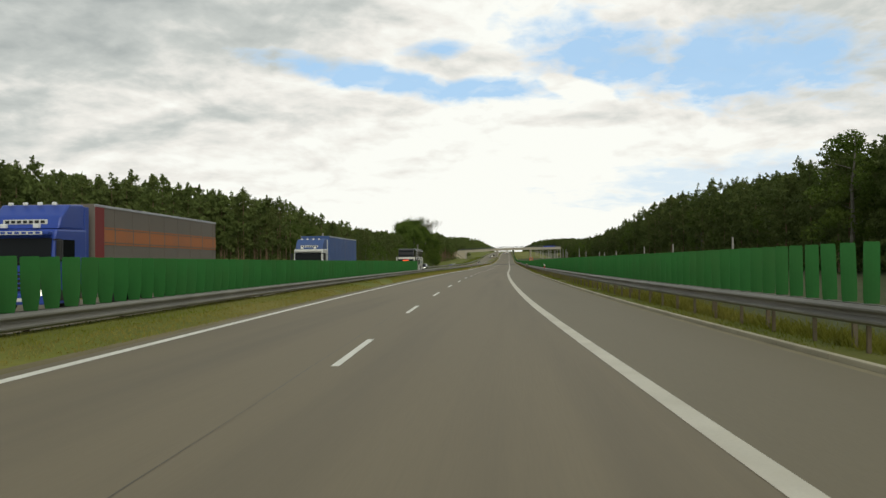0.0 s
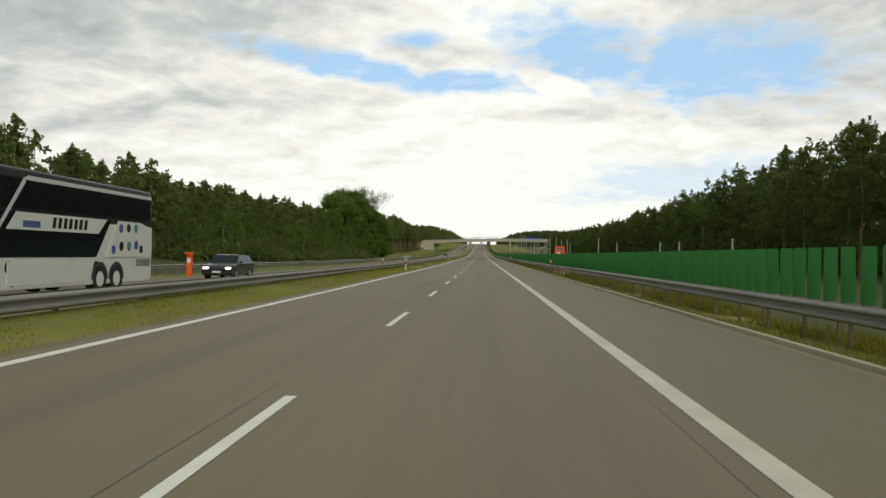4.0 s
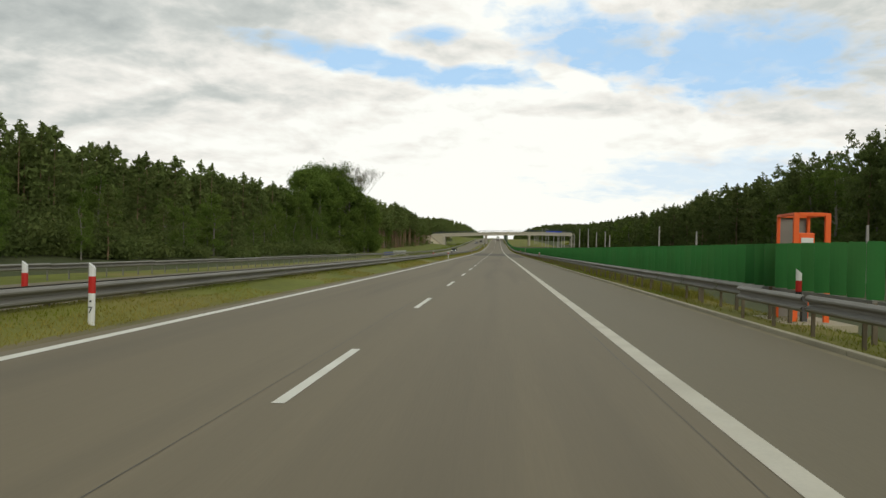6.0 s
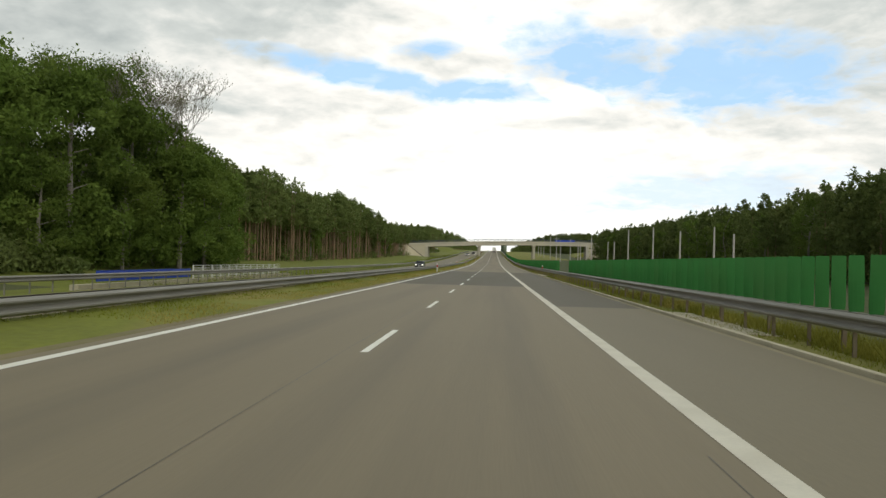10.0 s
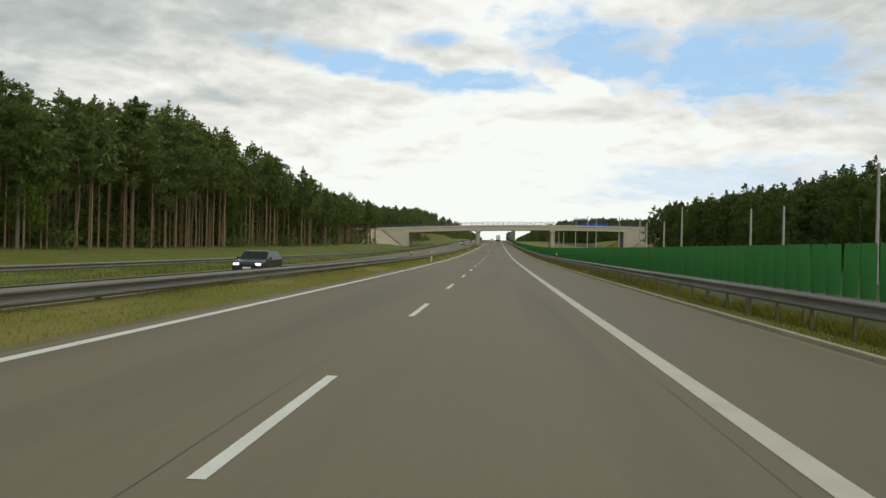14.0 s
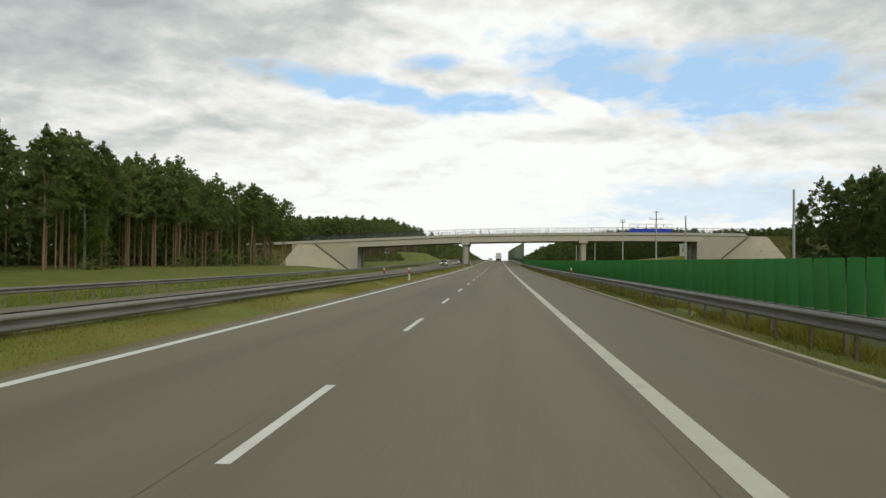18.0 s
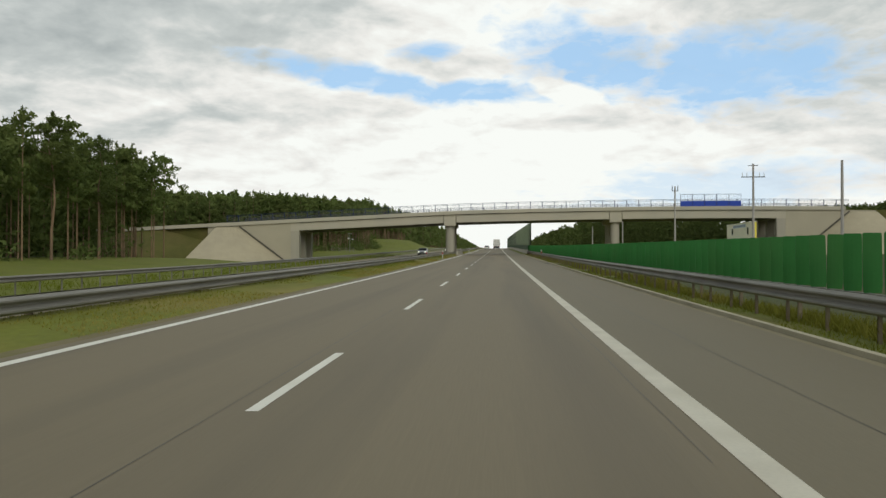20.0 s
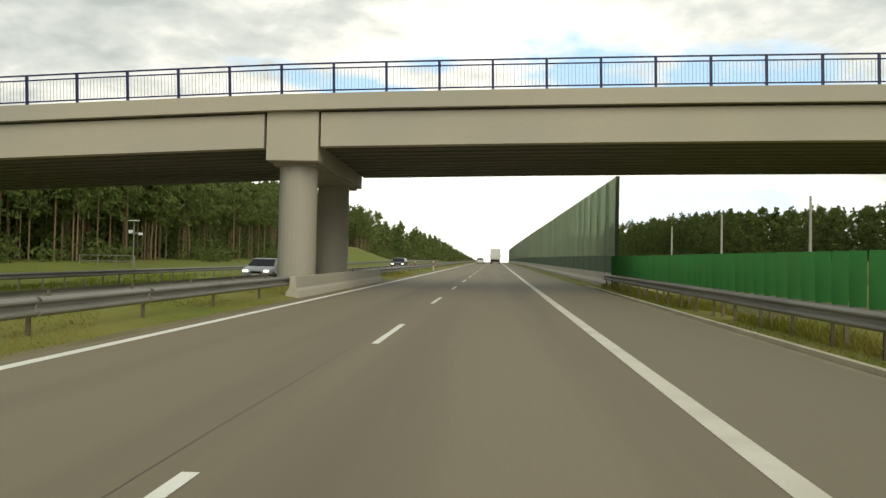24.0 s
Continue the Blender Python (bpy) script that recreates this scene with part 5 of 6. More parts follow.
def coach(m):
    """Double-deck coach, front towards -y."""
    ob = thing("coach", "white and black double-deck coach with dark tinted windows", "coach", m)
    L, W = 13.8, 2.55
    body_profile(((0.05, 0.32), (0.0, 0.9), (0.04, 1.3), (0.20, 2.48), (L, 2.48), (L, 0.45), (L - 0.2, 0.32)), W, COACH_WHITE, ob, bevel=0.05)
    body_profile(((0.20, 2.46), (0.30, 3.2), (0.55, 3.78), (0.9, 3.90), (L - 0.3, 3.90), (L, 3.6), (L, 2.46)), W - 0.01, COACH_BLACK, ob, "upper_body", 0.06)
    slab_part("roof_trim", ob, GALV, 0, 7.6, 3.90, W - 0.3, 11.0, 0.05, 0.02)
    slab_part("front_band", ob, COACH_WHITE, 0, 0.17, 2.36, W + 0.03, 0.20, 0.34, 0.04, "white band with a dark mark between the decks")
    e = 0.012
    for s in (-1, 1):
        x = s * (W / 2 + e / 2)

        def sheet(name, outline, mat, out=0.0, label=""):
            """A flat panel on this flank; outline in (y, z)."""
            lo, hi = sorted((s * (W / 2 + out), s * (W / 2 + out + e)))
            return part(name, prism(outline, "x", lo, hi), mat, ob, label)
        sheet("upper_window", ((1.0, 2.72), (13.55, 2.72), (13.55, 3.55), (0.75, 3.62)), GLASS_DARK)
        sheet("lower_window", ((0.55, 1.28), (9.0, 1.28), (10.1, 2.62), (0.5, 2.62)), GLASS_DARK)
        sheet("front_side_window", ((0.12, 1.0), (2.0, 1.28), (1.7, 2.2), (0.22, 2.2)), GLASS_DARK, 0.002)
        sheet("silver_trim", ((2.9, 1.95), (3.06, 1.95), (4.5, 3.56), (4.34, 3.60)), COACH_SILVER, e, "silver trim sweeping up from the window band")
        sheet("silver_trim", ((4.3, 3.60), (4.7, 3.58), (L - 0.2, 3.58), (L - 0.2, 3.70), (4.6, 3.72)), COACH_SILVER, e, "silver trim along the roof edge")
        name = sheet("name_panel", ((3.5, 2.10), (9.1, 2.10), (9.75, 2.62), (4.0, 2.62)), COACH_WHITE, e, "white slanted panel with dark lettering bars")
        for k in range(7):
            lo, hi = sorted((s * (W / 2 + 2 * e), s * (W / 2 + 2 * e + 0.006)))
            y = 6.0 + k * 0.34
            part("lettering_bar", prism(((y, 2.20), (y + 0.2, 2.20), (y + 0.26, 2.54), (y + 0.06, 2.54)), "x", lo, hi), COACH_BLACK, name)
        lo, hi = sorted((s * (W / 2 + 2 * e), s * (W / 2 + 2 * e + 0.006)))
        part("blue_mark", prism(((4.35, 2.18), (5.3, 2.18), (5.3, 2.38), (4.35, 2.38)), "x", lo, hi), TARP_BLUE, name, "blue printed field")
        rear = sheet("rear_panel", ((9.7, 1.28), (L - 0.06, 1.28), (L - 0.06, 2.4), (12.6, 2.62), (10.65, 2.62)), COACH_WHITE, e, "white rear flank with coloured spots")
        for y, z, r, mat in ((10.9, 2.35, 0.17, TARP_BLUE), (11.55, 2.38, 0.17, COACH_BLACK), (12.2, 2.38, 0.17, TARP_TEAL), (10.3, 1.55, 0.16, CAB_BLUE), (10.95, 1.68, 0.18, COACH_BLACK),
                             (11.6, 1.70, 0.18, TARP_TEAL), (12.25, 1.74, 0.18, CAB_BLUE), (12.7, 1.58, 0.16, COACH_BLACK)):
            part("spot_decor", rod((s * (W / 2 + 2 * e), y, z), (s * (W / 2 + 2 * e + 0.006), y, z), r, r, 14), mat, rear)
        for y, z, r in ((3.7, 0.98, 0.2), (9.0, 0.95, 0.2), (3.9, 0.55, 0.14)):
            part("spot_decor", rod((s * W / 2, y, z), (s * (W / 2 + 0.008), y, z), r, r, 14), COACH_BLACK, ob)
        sheet("engine_vent", ((12.3, 0.95), (13.6, 0.95), (13.6, 1.2), (12.3, 1.2)), GALV, e)
        for y in (2.6, 9.3, 10.6):
            ring = [(y + 0.62 * math.cos(math.pi * i / 12), 0.50 + 0.62 * math.sin(math.pi * i / 12)) for i in range(13)]
            sheet("wheel_arch", ring, BLACK_PLASTIC, 0.001)
        slab_part("luggage_flap", ob, COACH_WHITE, x, 5.9, 0.80, 0.02, 4.6, 0.72, 0.006)
        arm = slab_part("mirror", ob, COACH_WHITE, s * 1.45, -0.25, 2.25, 0.16, 0.22, 0.62, 0.05)
        slab_part("mirror_arm", arm, BLACK_PLASTIC, s * 1.30, -0.1, 2.62, 0.35, 0.07, 0.07, 0.01)
        lamp = slab_part("headlight", ob, LAMP_LIT, s * 0.98, -0.02, 0.78, 0.30, 0.10, 0.15, 0.03)
        slab_part("indicator", lamp, LAMP_AMBER, s * 1.16, -0.03, 0.92, 0.22, 0.10, 0.10, 0.02)
        for y in (2.6, 9.3, 10.6):
            wheel(ob, s * (W / 2 - 0.13), y, 0.50, 0.30, COACH_WHITE)
    bm = prism(((0.3, 2.60), (0.19, 2.60), (0.42, 3.62), (0.6, 3.62)), "x", -1.16, 1.16)
    part("upper_windscreen", bm, GLASS_DARK, ob)
    bm = prism(((0.05, 0.95), (-0.05, 0.95), (0.10, 2.18), (0.2, 2.18)), "x", -1.24, 1.24)
    part("lower_windscreen", bm, GLASS_DARK, ob)
    slab_part("destination_sign", ob, SIGN_LIT, 0.0, 0.03, 2.0, 1.0, 0.06, 0.16, 0.01, "lit red-orange destination display")
    slab_part("grille", ob, BLACK_PLASTIC, 0, -0.01, 0.62, 1.3, 0.06, 0.12, 0.01)
    slab_part("number_plate", ob, PLATE, 0, -0.03, 0.42, 0.52, 0.03, 0.11, 0.004)
    slab_part("windscreen_plate", ob, PLATE, -0.55, -0.06, 1.14, 0.9, 0.02, 0.14, 0.003)
    return ob


def lorry(m, label, cab, tarp, stripe=None, length=13.4, top=None, high=4.0):
    """Articulated lorry, cab towards -y: tractor, semi-trailer, five axles."""
    ob = thing("lorry", label, "lorry", m)
    body_profile(((0.0, 0.35), (0.0, 1.5), (0.10, 2.55), (0.22, 2.80), (2.18, 2.84), (2.2, 0.95), (1.2, 0.95), (1.15, 0.35)), 2.48, cab, ob, "cab", 0.07)
    bm = prism(((0.08, 1.62), (-0.03, 1.62), (0.055, 2.50), (0.2, 2.50)), "x", -1.12, 1.12)
    part("windscreen", bm, GLASS_DARK, ob)
    body_profile(((0.42, 2.82), (0.62, 3.25), (1.15, 3.66), (2.12, 3.72), (2.15, 2.82)), 2.36, top or cab, ob, "roof_fairing", 0.07)
    slab_part("sun_visor", ob, cab, 0, -0.06, 2.66, 2.3, 0.28, 0.10, 0.03)
    slab_part("name_board", ob, COACH_WHITE, 0, 0.50, 3.05, 1.5, 0.05, 0.16, 0.01, "white board with dark bars above the windscreen")
    for k in range(7):
        slab_part("name_bar", ob, BLACK_PLASTIC, -0.6 + k * 0.2, 0.47, 3.05, 0.13, 0.02, 0.09, 0.0)
    visor = slab_part("visor_board", ob, COACH_WHITE, 0, -0.215, 2.66, 1.9, 0.02, 0.11, 0.0, "white strip with blue bars on the sun visor")
    for k in range(8):
        slab_part("visor_bar", visor, cab, -0.8 + k * 0.23, -0.228, 2.66, 0.15, 0.01, 0.07, 0.0)
    grille = slab_part("grille", ob, BLACK_PLASTIC, 0, -0.02, 1.10, 1.7, 0.06, 0.62, 0.02)
    for k in range(4):
        slab_part("grille_slat", grille, cab, 0, -0.06, 0.88 + k * 0.15, 1.6, 0.03, 0.05, 0.008)
    for u in (-0.75, -0.25, 0.25, 0.75):
        slab_part("roof_spotlight", ob, LAMP_CLEAR, u, 0.95, 3.68, 0.16, 0.10, 0.11, 0.03)
    for u in (-0.5, 0.45):
        slab_part("wiper", ob, BLACK_PLASTIC, u, -0.06, 1.72, 0.75, 0.03, 0.03, 0.0)
    slab_part("cab_step", ob, BLACK_PLASTIC, 1.22, 0.55, 0.62, 0.06, 0.6, 0.35, 0.02)
    slab_part("fuel_tank", ob, GALV, 1.05, 2.9, 0.72, 0.45, 1.1, 0.55, 0.08)
    slab_part("side_fairing", ob, cab, 1.16, 2.28, 2.35, 0.08, 0.34, 2.6, 0.03)
    slab_part("side_fairing", ob, cab, -1.16, 2.28, 2.35, 0.08, 0.34, 2.6, 0.03)
    slab_part("bumper", ob, cab, 0, -0.06, 0.52, 2.45, 0.2, 0.36, 0.05)
    slab_part("number_plate", ob, PLATE, 0, -0.17, 0.5, 0.52, 0.02, 0.11, 0.003)
    slab_part("chassis", ob, DARK_STEEL, 0, 7.8, 0.95, 0.9, 13.4, 0.30, 0.02)
    for s in (-1, 1):
        slab_part("headlight", ob, LAMP_LIT if stripe or top else LAMP_CLEAR, s * 1.0, -0.14, 0.72, 0.36, 0.10, 0.18, 0.03)
        slab_part("side_window", ob, GLASS_DARK, s * 1.245, 0.85, 2.10, 0.012, 0.95, 0.72, 0.0)
        mir = slab_part("mirror", ob, BLACK_PLASTIC, s * 1.42, 0.0, 2.1, 0.18, 0.16, 0.66, 0.04)
        slab_part("mirror_arm", mir, BLACK_PLASTIC, s * 1.30, 0.06, 2.45, 0.25, 0.05, 0.05, 0.01)
        slab_part("roof_lamp", ob, LAMP_CLEAR, s * 0.55, 0.20, 2.90, 0.22, 0.12, 0.14, 0.03)
        for y, in ((1.2,), (4.6,), (10.3,), (11.6,), (12.9,)):
            wheel(ob, s * 1.08, y, 0.50, 0.32)
        slab_part("side_guard", ob, GALV, s * 1.2, 7.4, 0.75, 0.04, 3.6, 0.12, 0.01)
    y0 = 2.75
    box_ob = slab_part("trailer_box", ob, tarp, 0, y0 + length / 2, (high + 1.2) / 2, 2.55, length, high - 1.2, 0.03)
    for s in (-1, 1):
        if stripe:
            slab_part("side_stripe", box_ob, stripe, s * 1.281, y0 + length / 2, high - 1.12, 0.012, length - 0.1, 0.46, 0.0, "faded orange stripe along the tarpaulin")
            slab_part("red_edge", box_ob, TARP_RED, s * 1.282, y0 + 0.35, (high + 1.3) / 2, 0.012, 0.7, high - 1.4, 0.0, "dark red field at the front edge of the tarpaulin")
            for z, d in ((high - 0.83, 0.05), (high - 1.42, 0.06)):
                slab_part("fine_stripe", box_ob, stripe, s * 1.281, y0 + length / 2, z, 0.012, length - 0.1, d, 0.0, "thin faded orange line")
        slab_part("top_rail", box_ob, RIM, s * 1.27, y0 + length / 2, high - 0.06, 0.05, length, 0.09, 0.01)
        for k in range(8):
            slab_part("tarp_crease", box_ob, tarp, s * 1.279, y0 + 1.6 + k * 1.62, (high + 1.3) / 2, 0.02, 0.09, high - 1.5, 0.008)
        slab_part("bottom_rail", box_ob, GALV, s * 1.27, y0 + length / 2, 1.22, 0.05, length, 0.10, 0.01)
        for k in range(9):
            slab_part("tarp_strap", box_ob, DARK_STEEL, s * 1.285, y0 + 0.8 + k * 1.48, 1.55, 0.01, 0.05, 0.60, 0.0)
    for x in (-0.62, 0.62):
        slab_part("rear_door", box_ob, BOX_WHITE, x, y0 + length + 0.02, (high + 1.2) / 2, 1.22, 0.05, high - 1.36, 0.01)
    for x in (-0.9, -0.35, 0.35, 0.9):
        slab_part("door_bar", box_ob, GALV, x, y0 + length + 0.06, (high + 1.2) / 2, 0.04, 0.04, high - 1.4, 0.005)
    slab_part("rear_bumper", ob, DARK_STEEL, 0, y0 + length - 0.1, 0.62, 2.4, 0.14, 0.20, 0.02)
    slab_part("mud_flap_bar", ob, BLACK_PLASTIC, 0, y0 + length - 0.35, 0.85, 2.45, 0.04, 0.55, 0.01)
    for s in (-1, 1):
        slab_part("tail_light", ob, LAMP_RED, s * 0.98, y0 + length + 0.0, 0.98, 0.40, 0.08, 0.16, 0.02)
    return ob


def car(m, label, colour, kind="estate", lit=True):
    """A passenger car, front towards -y."""
    ob = thing("car", label, "car", m)
    L, W = 4.6, 1.80
    rear = {"estate": ((3.9, 1.40), (4.45, 0.98)), "hatch": ((3.6, 1.42), (4.3, 1.0)), "van": ((4.2, 1.85), (4.55, 1.0))}[kind]
    top = 1.44 if kind != "van" else 1.88
    body_profile(((0.0, 0.30), (-0.02, 0.62), (0.18, 0.80), (1.15, 0.96), (4.45, 1.0), (L, 0.85), (L, 0.40), (L - 0.15, 0.24), (0.2, 0.22)), W, colour, ob, "body", 0.06)
    bm = prism(((1.05, 0.93), (1.85, top - 0.05), (2.2, top), rear[0], rear[1]), "x", -W / 2 + 0.06, W / 2 - 0.06)
    bmesh.ops.bevel(bm, geom=bm.edges[:], offset=0.04, segments=2, affect="EDGES", profile=0.6)
    for v in bm.verts:
        v.co.x *= 1 - 0.26 * max(0, v.co.z - 0.95)
    part("cabin_glass", bm, GLASS_DARK, ob)
    part("roof", prism(((1.95, top - 0.02), (2.2, top + 0.015), (rear[0][0] - 0.05, rear[0][1] + 0.015), (rear[0][0] + 0.05, rear[0][1] - 0.03)), "x", -W / 2 + 0.22, W / 2 - 0.22), colour, ob)
    for s in (-1, 1):
        for yy in (2.45, 3.5):
            pil = box(s * (W / 2 - 0.125), yy, (0.98 + top) / 2, 0.03, 0.09, top - 1.0, 0.0)
            for v in pil.verts:
                v.co.x *= 1 - 0.20 * max(0, v.co.z - 0.95)
            part("pillar", pil, colour, ob)
        slab_part("headlight", ob, LAMP_LIT if lit else LAMP_CLEAR, s * 0.66, 0.03, 0.66, 0.34, 0.16, 0.14, 0.04)
        slab_part("tail_light", ob, LAMP_RED, s * 0.72, L - 0.02, 0.82, 0.26, 0.08, 0.18, 0.03)
        slab_part("mirror", ob, colour, s * 0.99, 1.45, 1.0, 0.18, 0.12, 0.13, 0.03)
        for y in (0.85, 3.6):
            wheel(ob, s * (W / 2 - 0.10), y, 0.32, 0.22)
    slab_part("grille", ob, BLACK_PLASTIC, 0, 0.0, 0.58, 0.7, 0.06, 0.14, 0.02)
    slab_part("lower_intake", ob, BLACK_PLASTIC, 0, 0.02, 0.34, 1.1, 0.06, 0.12, 0.02)
    slab_part("number_plate", ob, PLATE, 0, -0.035, 0.44, 0.50, 0.02, 0.11, 0.003)
    slab_part("number_plate", ob, PLATE, 0, L + 0.01, 0.66, 0.50, 0.02, 0.11, 0.003)
    return ob


def far_lane(x, s):
    """On the opposite carriageway, whose surface falls away from the median."""
    return along(x, s, far_drop(s) - 0.04 - 0.26 * (-7.4 - x) / 11.1)


TURN = Matrix.Rotation(math.pi, 4, "Z")
lorry(far_lane(-12.95, 23.4), "blue lorry with a dark tarpaulin trailer and orange stripe", CAB_BLUE, TARP_DARK, TARP_ORANGE, high=3.80)
lorry(far_lane(-13.2, 66.5), "white-fronted lorry pulling a blue tarpaulin trailer", CAB_WHITE, TARP_BLUE, top=TARP_BLUE)
coach(far_lane(-13.05, 132.3))
car(far_lane(-13.6, 160.0), "dark estate car following the coach on the opposite carriageway", CAR_DARK)
car(far_lane(-12.9, 447.6), "dark estate car with lit headlamps on the opposite carriageway", CAR_DARK)
car(far_lane(-12.9, 742.0), "silver hatchback on the opposite carriageway", CAR_SILVER, "hatch")
lorry(along(1.9, 926.0) @ TURN @ Matrix.Translation((0, 0, 0)), "white box lorry seen from behind in the slow lane", CAB_WHITE, BOX_WHITE)
car(along(-1.9, 905.0) @ TURN, "white hatchback in the fast lane", CAR_WHITE, "hatch", False)
car(far_lane(-11, 800.0), "dark estate car on the opposite carriageway", CAR_DARK)

# ---- emergency exits, culvert, small fixtures ----


def phone_booth(m):
    """Open orange frame over a roadside telephone, on a concrete pad; front towards -y."""
    ob = thing("emergency_phone_booth", "open bright orange steel booth over an emergency telephone", "phone booth", m)
    for x in (-0.34, 0.34):
        slab_part("upright", ob, ORANGE, x, 0.0, 1.18, 0.12, 0.08, 2.5, 0.01)
        slab_part("upright", ob, ORANGE, x, 1.15, 1.18, 0.07, 0.07, 2.5, 0.01)
        slab_part("roof_rail", ob, ORANGE, x, 0.575, 2.40, 0.07, 1.08, 0.07, 0.01)
    slab_part("lintel", ob, ORANGE, 0, 0.0, 2.40, 0.56, 0.08, 0.08, 0.01)
    slab_part("lintel", ob, ORANGE, 0, 1.15, 2.40, 0.61, 0.07, 0.07, 0.01)
    slab_part("side_panel", ob, GALV, 0.0, 1.22, 1.2, 0.70, 0.03, 2.3, 0.0, "grey sheet back panel")
    phone = slab_part("telephone_cabinet", ob, ORANGE, -0.10, 0.10, 1.35, 0.34, 0.22, 1.28, 0.03)
    slab_part("sign_field", phone, WHITE_PLASTIC, -0.10, -0.02, 1.78, 0.26, 0.02, 0.20, 0.0, "white field with an unreadable mark")
    slab_part("cabinet_foot", ob, DARK_STEEL, -0.10, 0.10, 0.36, 0.12, 0.12, 0.76, 0.0)
    slab_part("concrete_pad", ob, KERB, 0.0, 0.5, -0.06, 1.5, 2.4, 0.16, 0.02)
    return ob


phone_booth(along(8.80, 188.5, -0.06))


def phone_post(m):
    ob = thing("emergency_phone", "orange roadside emergency telephone column", "emergency phone", m)
    slab_part("column", ob, ORANGE, 0, 0, 0.75, 0.36, 0.30, 1.7, 0.04)
    slab_part("hood", ob, ORANGE, 0, -0.08, 1.66, 0.52, 0.50, 0.14, 0.04)
    slab_part("panel", ob, WHITE_PLASTIC, 0, -0.155, 1.15, 0.24, 0.02, 0.34, 0.01)
    return ob


phone_post(along(-19.0, 170.5, -0.38 + far_drop(170)))

culvert = tagged(thing("culvert_parapet", "blue sheet and grey steel railing over a culvert", "railing"), kind="structure")
ribbon("parapet_kerb", -20.45, -19.95, 327, 372, -0.12, KERB, 3.0, culvert, 0.4)
for i in range(7):
    part("blue_sheet", box(0, 0, 0.42, 0.03, 2.0, 0.62, 0.0), BLUE_PANEL, culvert, m=along(-20.3, 330.6 + i * 2.05, -0.12 + far_drop(337)))
g_rail, g_bar, g_post = railing_panel(material("pale_galvanised_railing", (0.58, 0.58, 0.55), 0.5, metal=0.2, vary=0.1))
for i in range(12):
    m = along(-20.3, 344.5 + i * 2.05, -0.12 + far_drop(350)) @ Matrix.Rotation(math.pi / 2, 4, "Z") @ Matrix.Diagonal((1, 1, 0.78, 1))
    put("railing_post", g_post, culvert, m)
    put("handrail", g_rail, culvert, m)
    put("railing_bars", g_bar, culvert, m)

mast = thing("weather_mast", "slim grey weather mast with small white instruments", "mast", Matrix.Translation(ground_at(-32.0, 767.0)))
part("pole", rod((0, 0, -0.3), (0, 0, 4.3), 0.06, 0.045, 8), GALV, mast)
slab_part("instrument_arm", mast, GALV, 0.1, 0, 3.2, 1.3, 0.06, 0.06, 0.0)
slab_part("instrument_box", mast, WHITE_PLASTIC, -0.3, 0, 3.3, 0.34, 0.3, 0.3, 0.03)
slab_part("instrument_box", mast, WHITE_PLASTIC, 0.65, 0, 3.1, 0.34, 0.25, 0.22, 0.03)
slab_part("solar_panel", mast, WHITE_PLASTIC, 0, 0, 4.35, 0.9, 0.5, 0.06, 0.0)
fence = thing("mast_fence", "low grey steel railing round the weather mast", "railing", Matrix.Translation(ground_at(-33.0, 764.0)))
for k in range(4):
    slab_part("fence_post", fence, GALV, -2.6 + k * 1.7, 0, 0.5, 0.06, 0.06, 1.1, 0.0)
for z in (0.5, 1.0):
    slab_part("fence_rail", fence, GALV, -0.05, 0, z, 5.2, 0.05, 0.05, 0.0)

# petrol station on raised ground beyond the overpass
berm = prism(((46, 1.0), (55, 5.5), (92, 5.6), (104, 1.0)), "y", 768, 850)
tagged(part("station_bank", berm, GRASS, None), "grass bank carrying a petrol station beyond the overpass", "embankment", kind="structure")
YELLOW_WALL = paint("yellow_render", (0.82, 0.68, 0.10), 0.6, 0.15)
PALE_WALL = paint("cream_render", (0.80, 0.76, 0.60), 0.7, 0.2)
station = thing("petrol_station", "flat-roofed cream petrol station building with a yellow gable", "building", Matrix.Translation((62.1, 775.3, 5.55)))
slab_part("wall", station, PALE_WALL, 3.15, 11.1, 2.2, 6.3, 22.2, 4.4, 0.03)
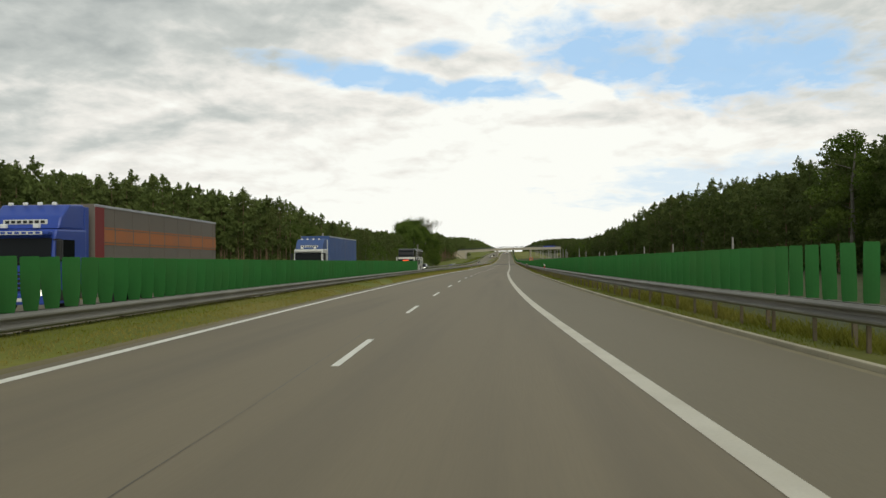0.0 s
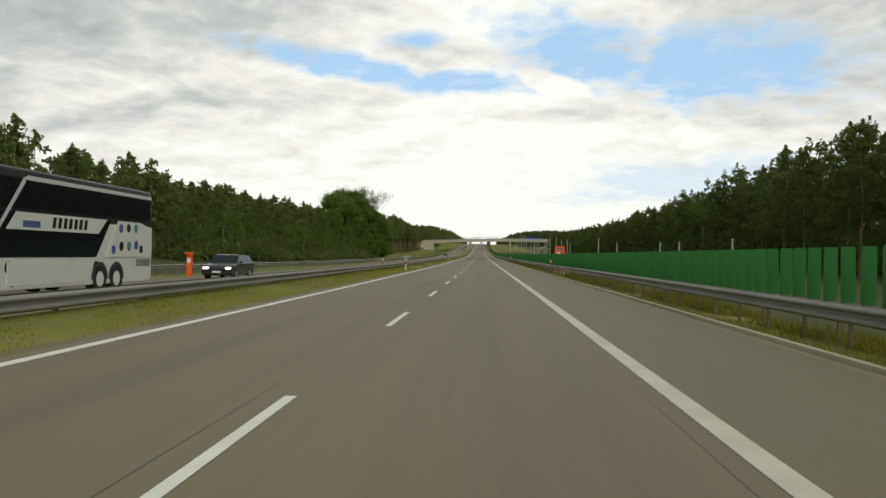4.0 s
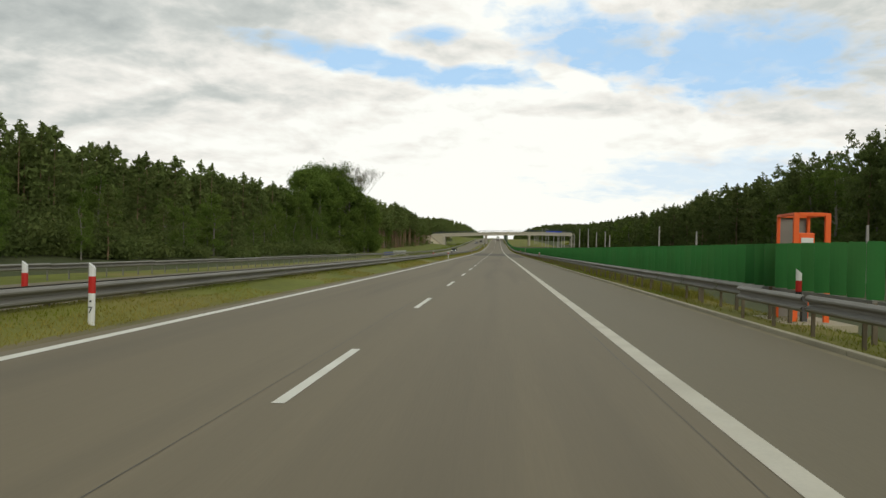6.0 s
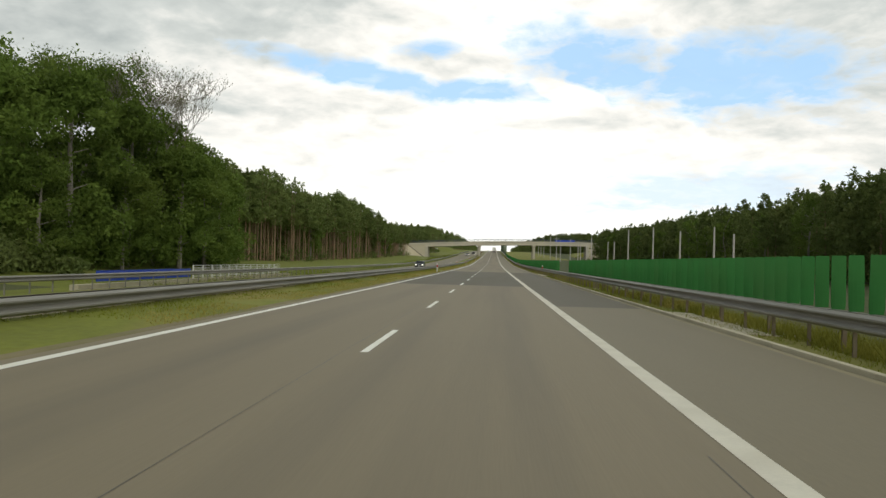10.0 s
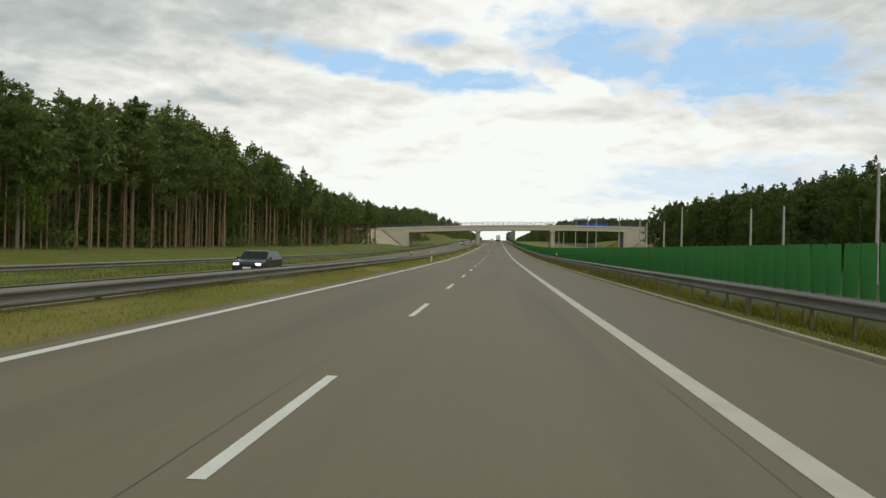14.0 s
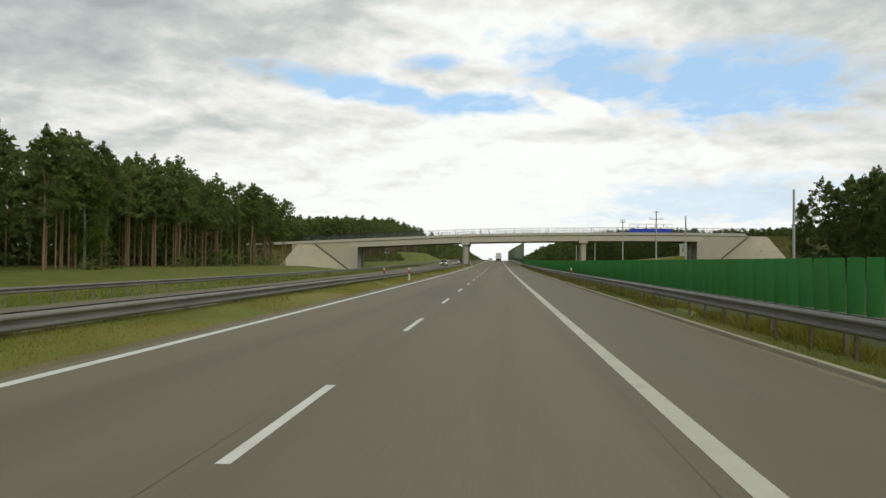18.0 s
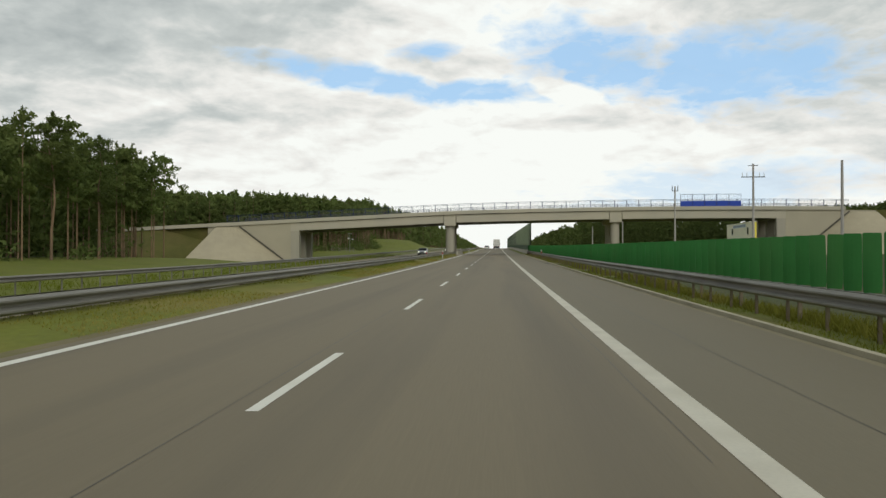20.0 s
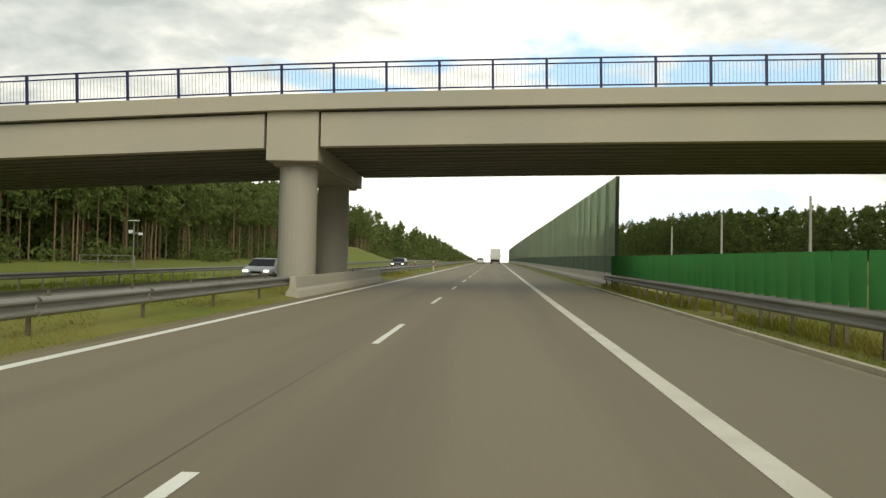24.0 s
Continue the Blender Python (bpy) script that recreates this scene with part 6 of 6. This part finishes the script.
slab_part("gable_panel", station, YELLOW_WALL, 3.15, -0.03, 2.2, 6.34, 0.08, 4.45, 0.01, "bright yellow gable with dark lettering")
slab_part("roof", station, PALE_WALL, 3.15, 11.1, 4.47, 6.6, 22.5, 0.14, 0.02)
for y, z, w, h in ((17.2, 2.6, 1.1, 1.5), (4.2, 2.4, 0.9, 1.6)):
    win = slab_part("window", station, GLASS_DARK, -0.02, y, z, 0.06, w, h, 0.0)
    slab_part("window_frame", win, BOX_WHITE, -0.05, y, z + h / 2 + 0.05, 0.08, w + 0.2, 0.1, 0.0)
    slab_part("window_sill", win, BOX_WHITE, -0.06, y, z - h / 2 - 0.05, 0.12, w + 0.2, 0.08, 0.0)
board = slab_part("sign_board", station, material("pale_blue_board", (0.42, 0.50, 0.58), 0.5, vary=0.1), -0.05, 11.2, 3.75, 0.08, 10.4, 0.75, 0.01, "pale blue sign board")
for k in range(6):
    slab_part("writing_bar", board, material("grey_print", (0.22, 0.26, 0.32), 0.6) if k == 0 else bpy.data.materials["grey_print"], -0.095, 6.9 + k * 1.7, 3.75, 0.012, 1.2, 0.34, 0.0)
word = bpy.data.curves.new("lettering", "FONT")
word.body = "TANKSTELLE"
word.size = 0.92
word.extrude = 0.012
word.align_x = "CENTER"
word.align_y = "CENTER"
word.materials.append(BLACK_PLASTIC)
word_ob = new("lettering", word)
word_ob.parent = station
word_ob.matrix_basis = Matrix.Translation((3.3, -0.085, 3.75)) @ Matrix.Rotation(math.pi / 2, 4, "X")
slab_part("small_print_bar", station, BLACK_PLASTIC, 4.3, -0.08, 1.55, 1.5, 0.02, 0.22, 0.0)
for x, y in ((74, 806), (79, 826), (88, 838)):
    lampost = thing("floodlight_mast", "tall thin mast with two pale floodlight heads", "street lamp", Matrix.Translation((x, y, 5.5)), "station floodlights")
    part("mast", rod((0, 0, -0.3), (0, 0, 7.7), 0.09, 0.05, 8), GALV, lampost)
    for u in (-0.55, 0.55):
        slab_part("lamp_head", lampost, BOX_WHITE, u, 0, 7.75, 0.7, 0.35, 0.16, 0.02)
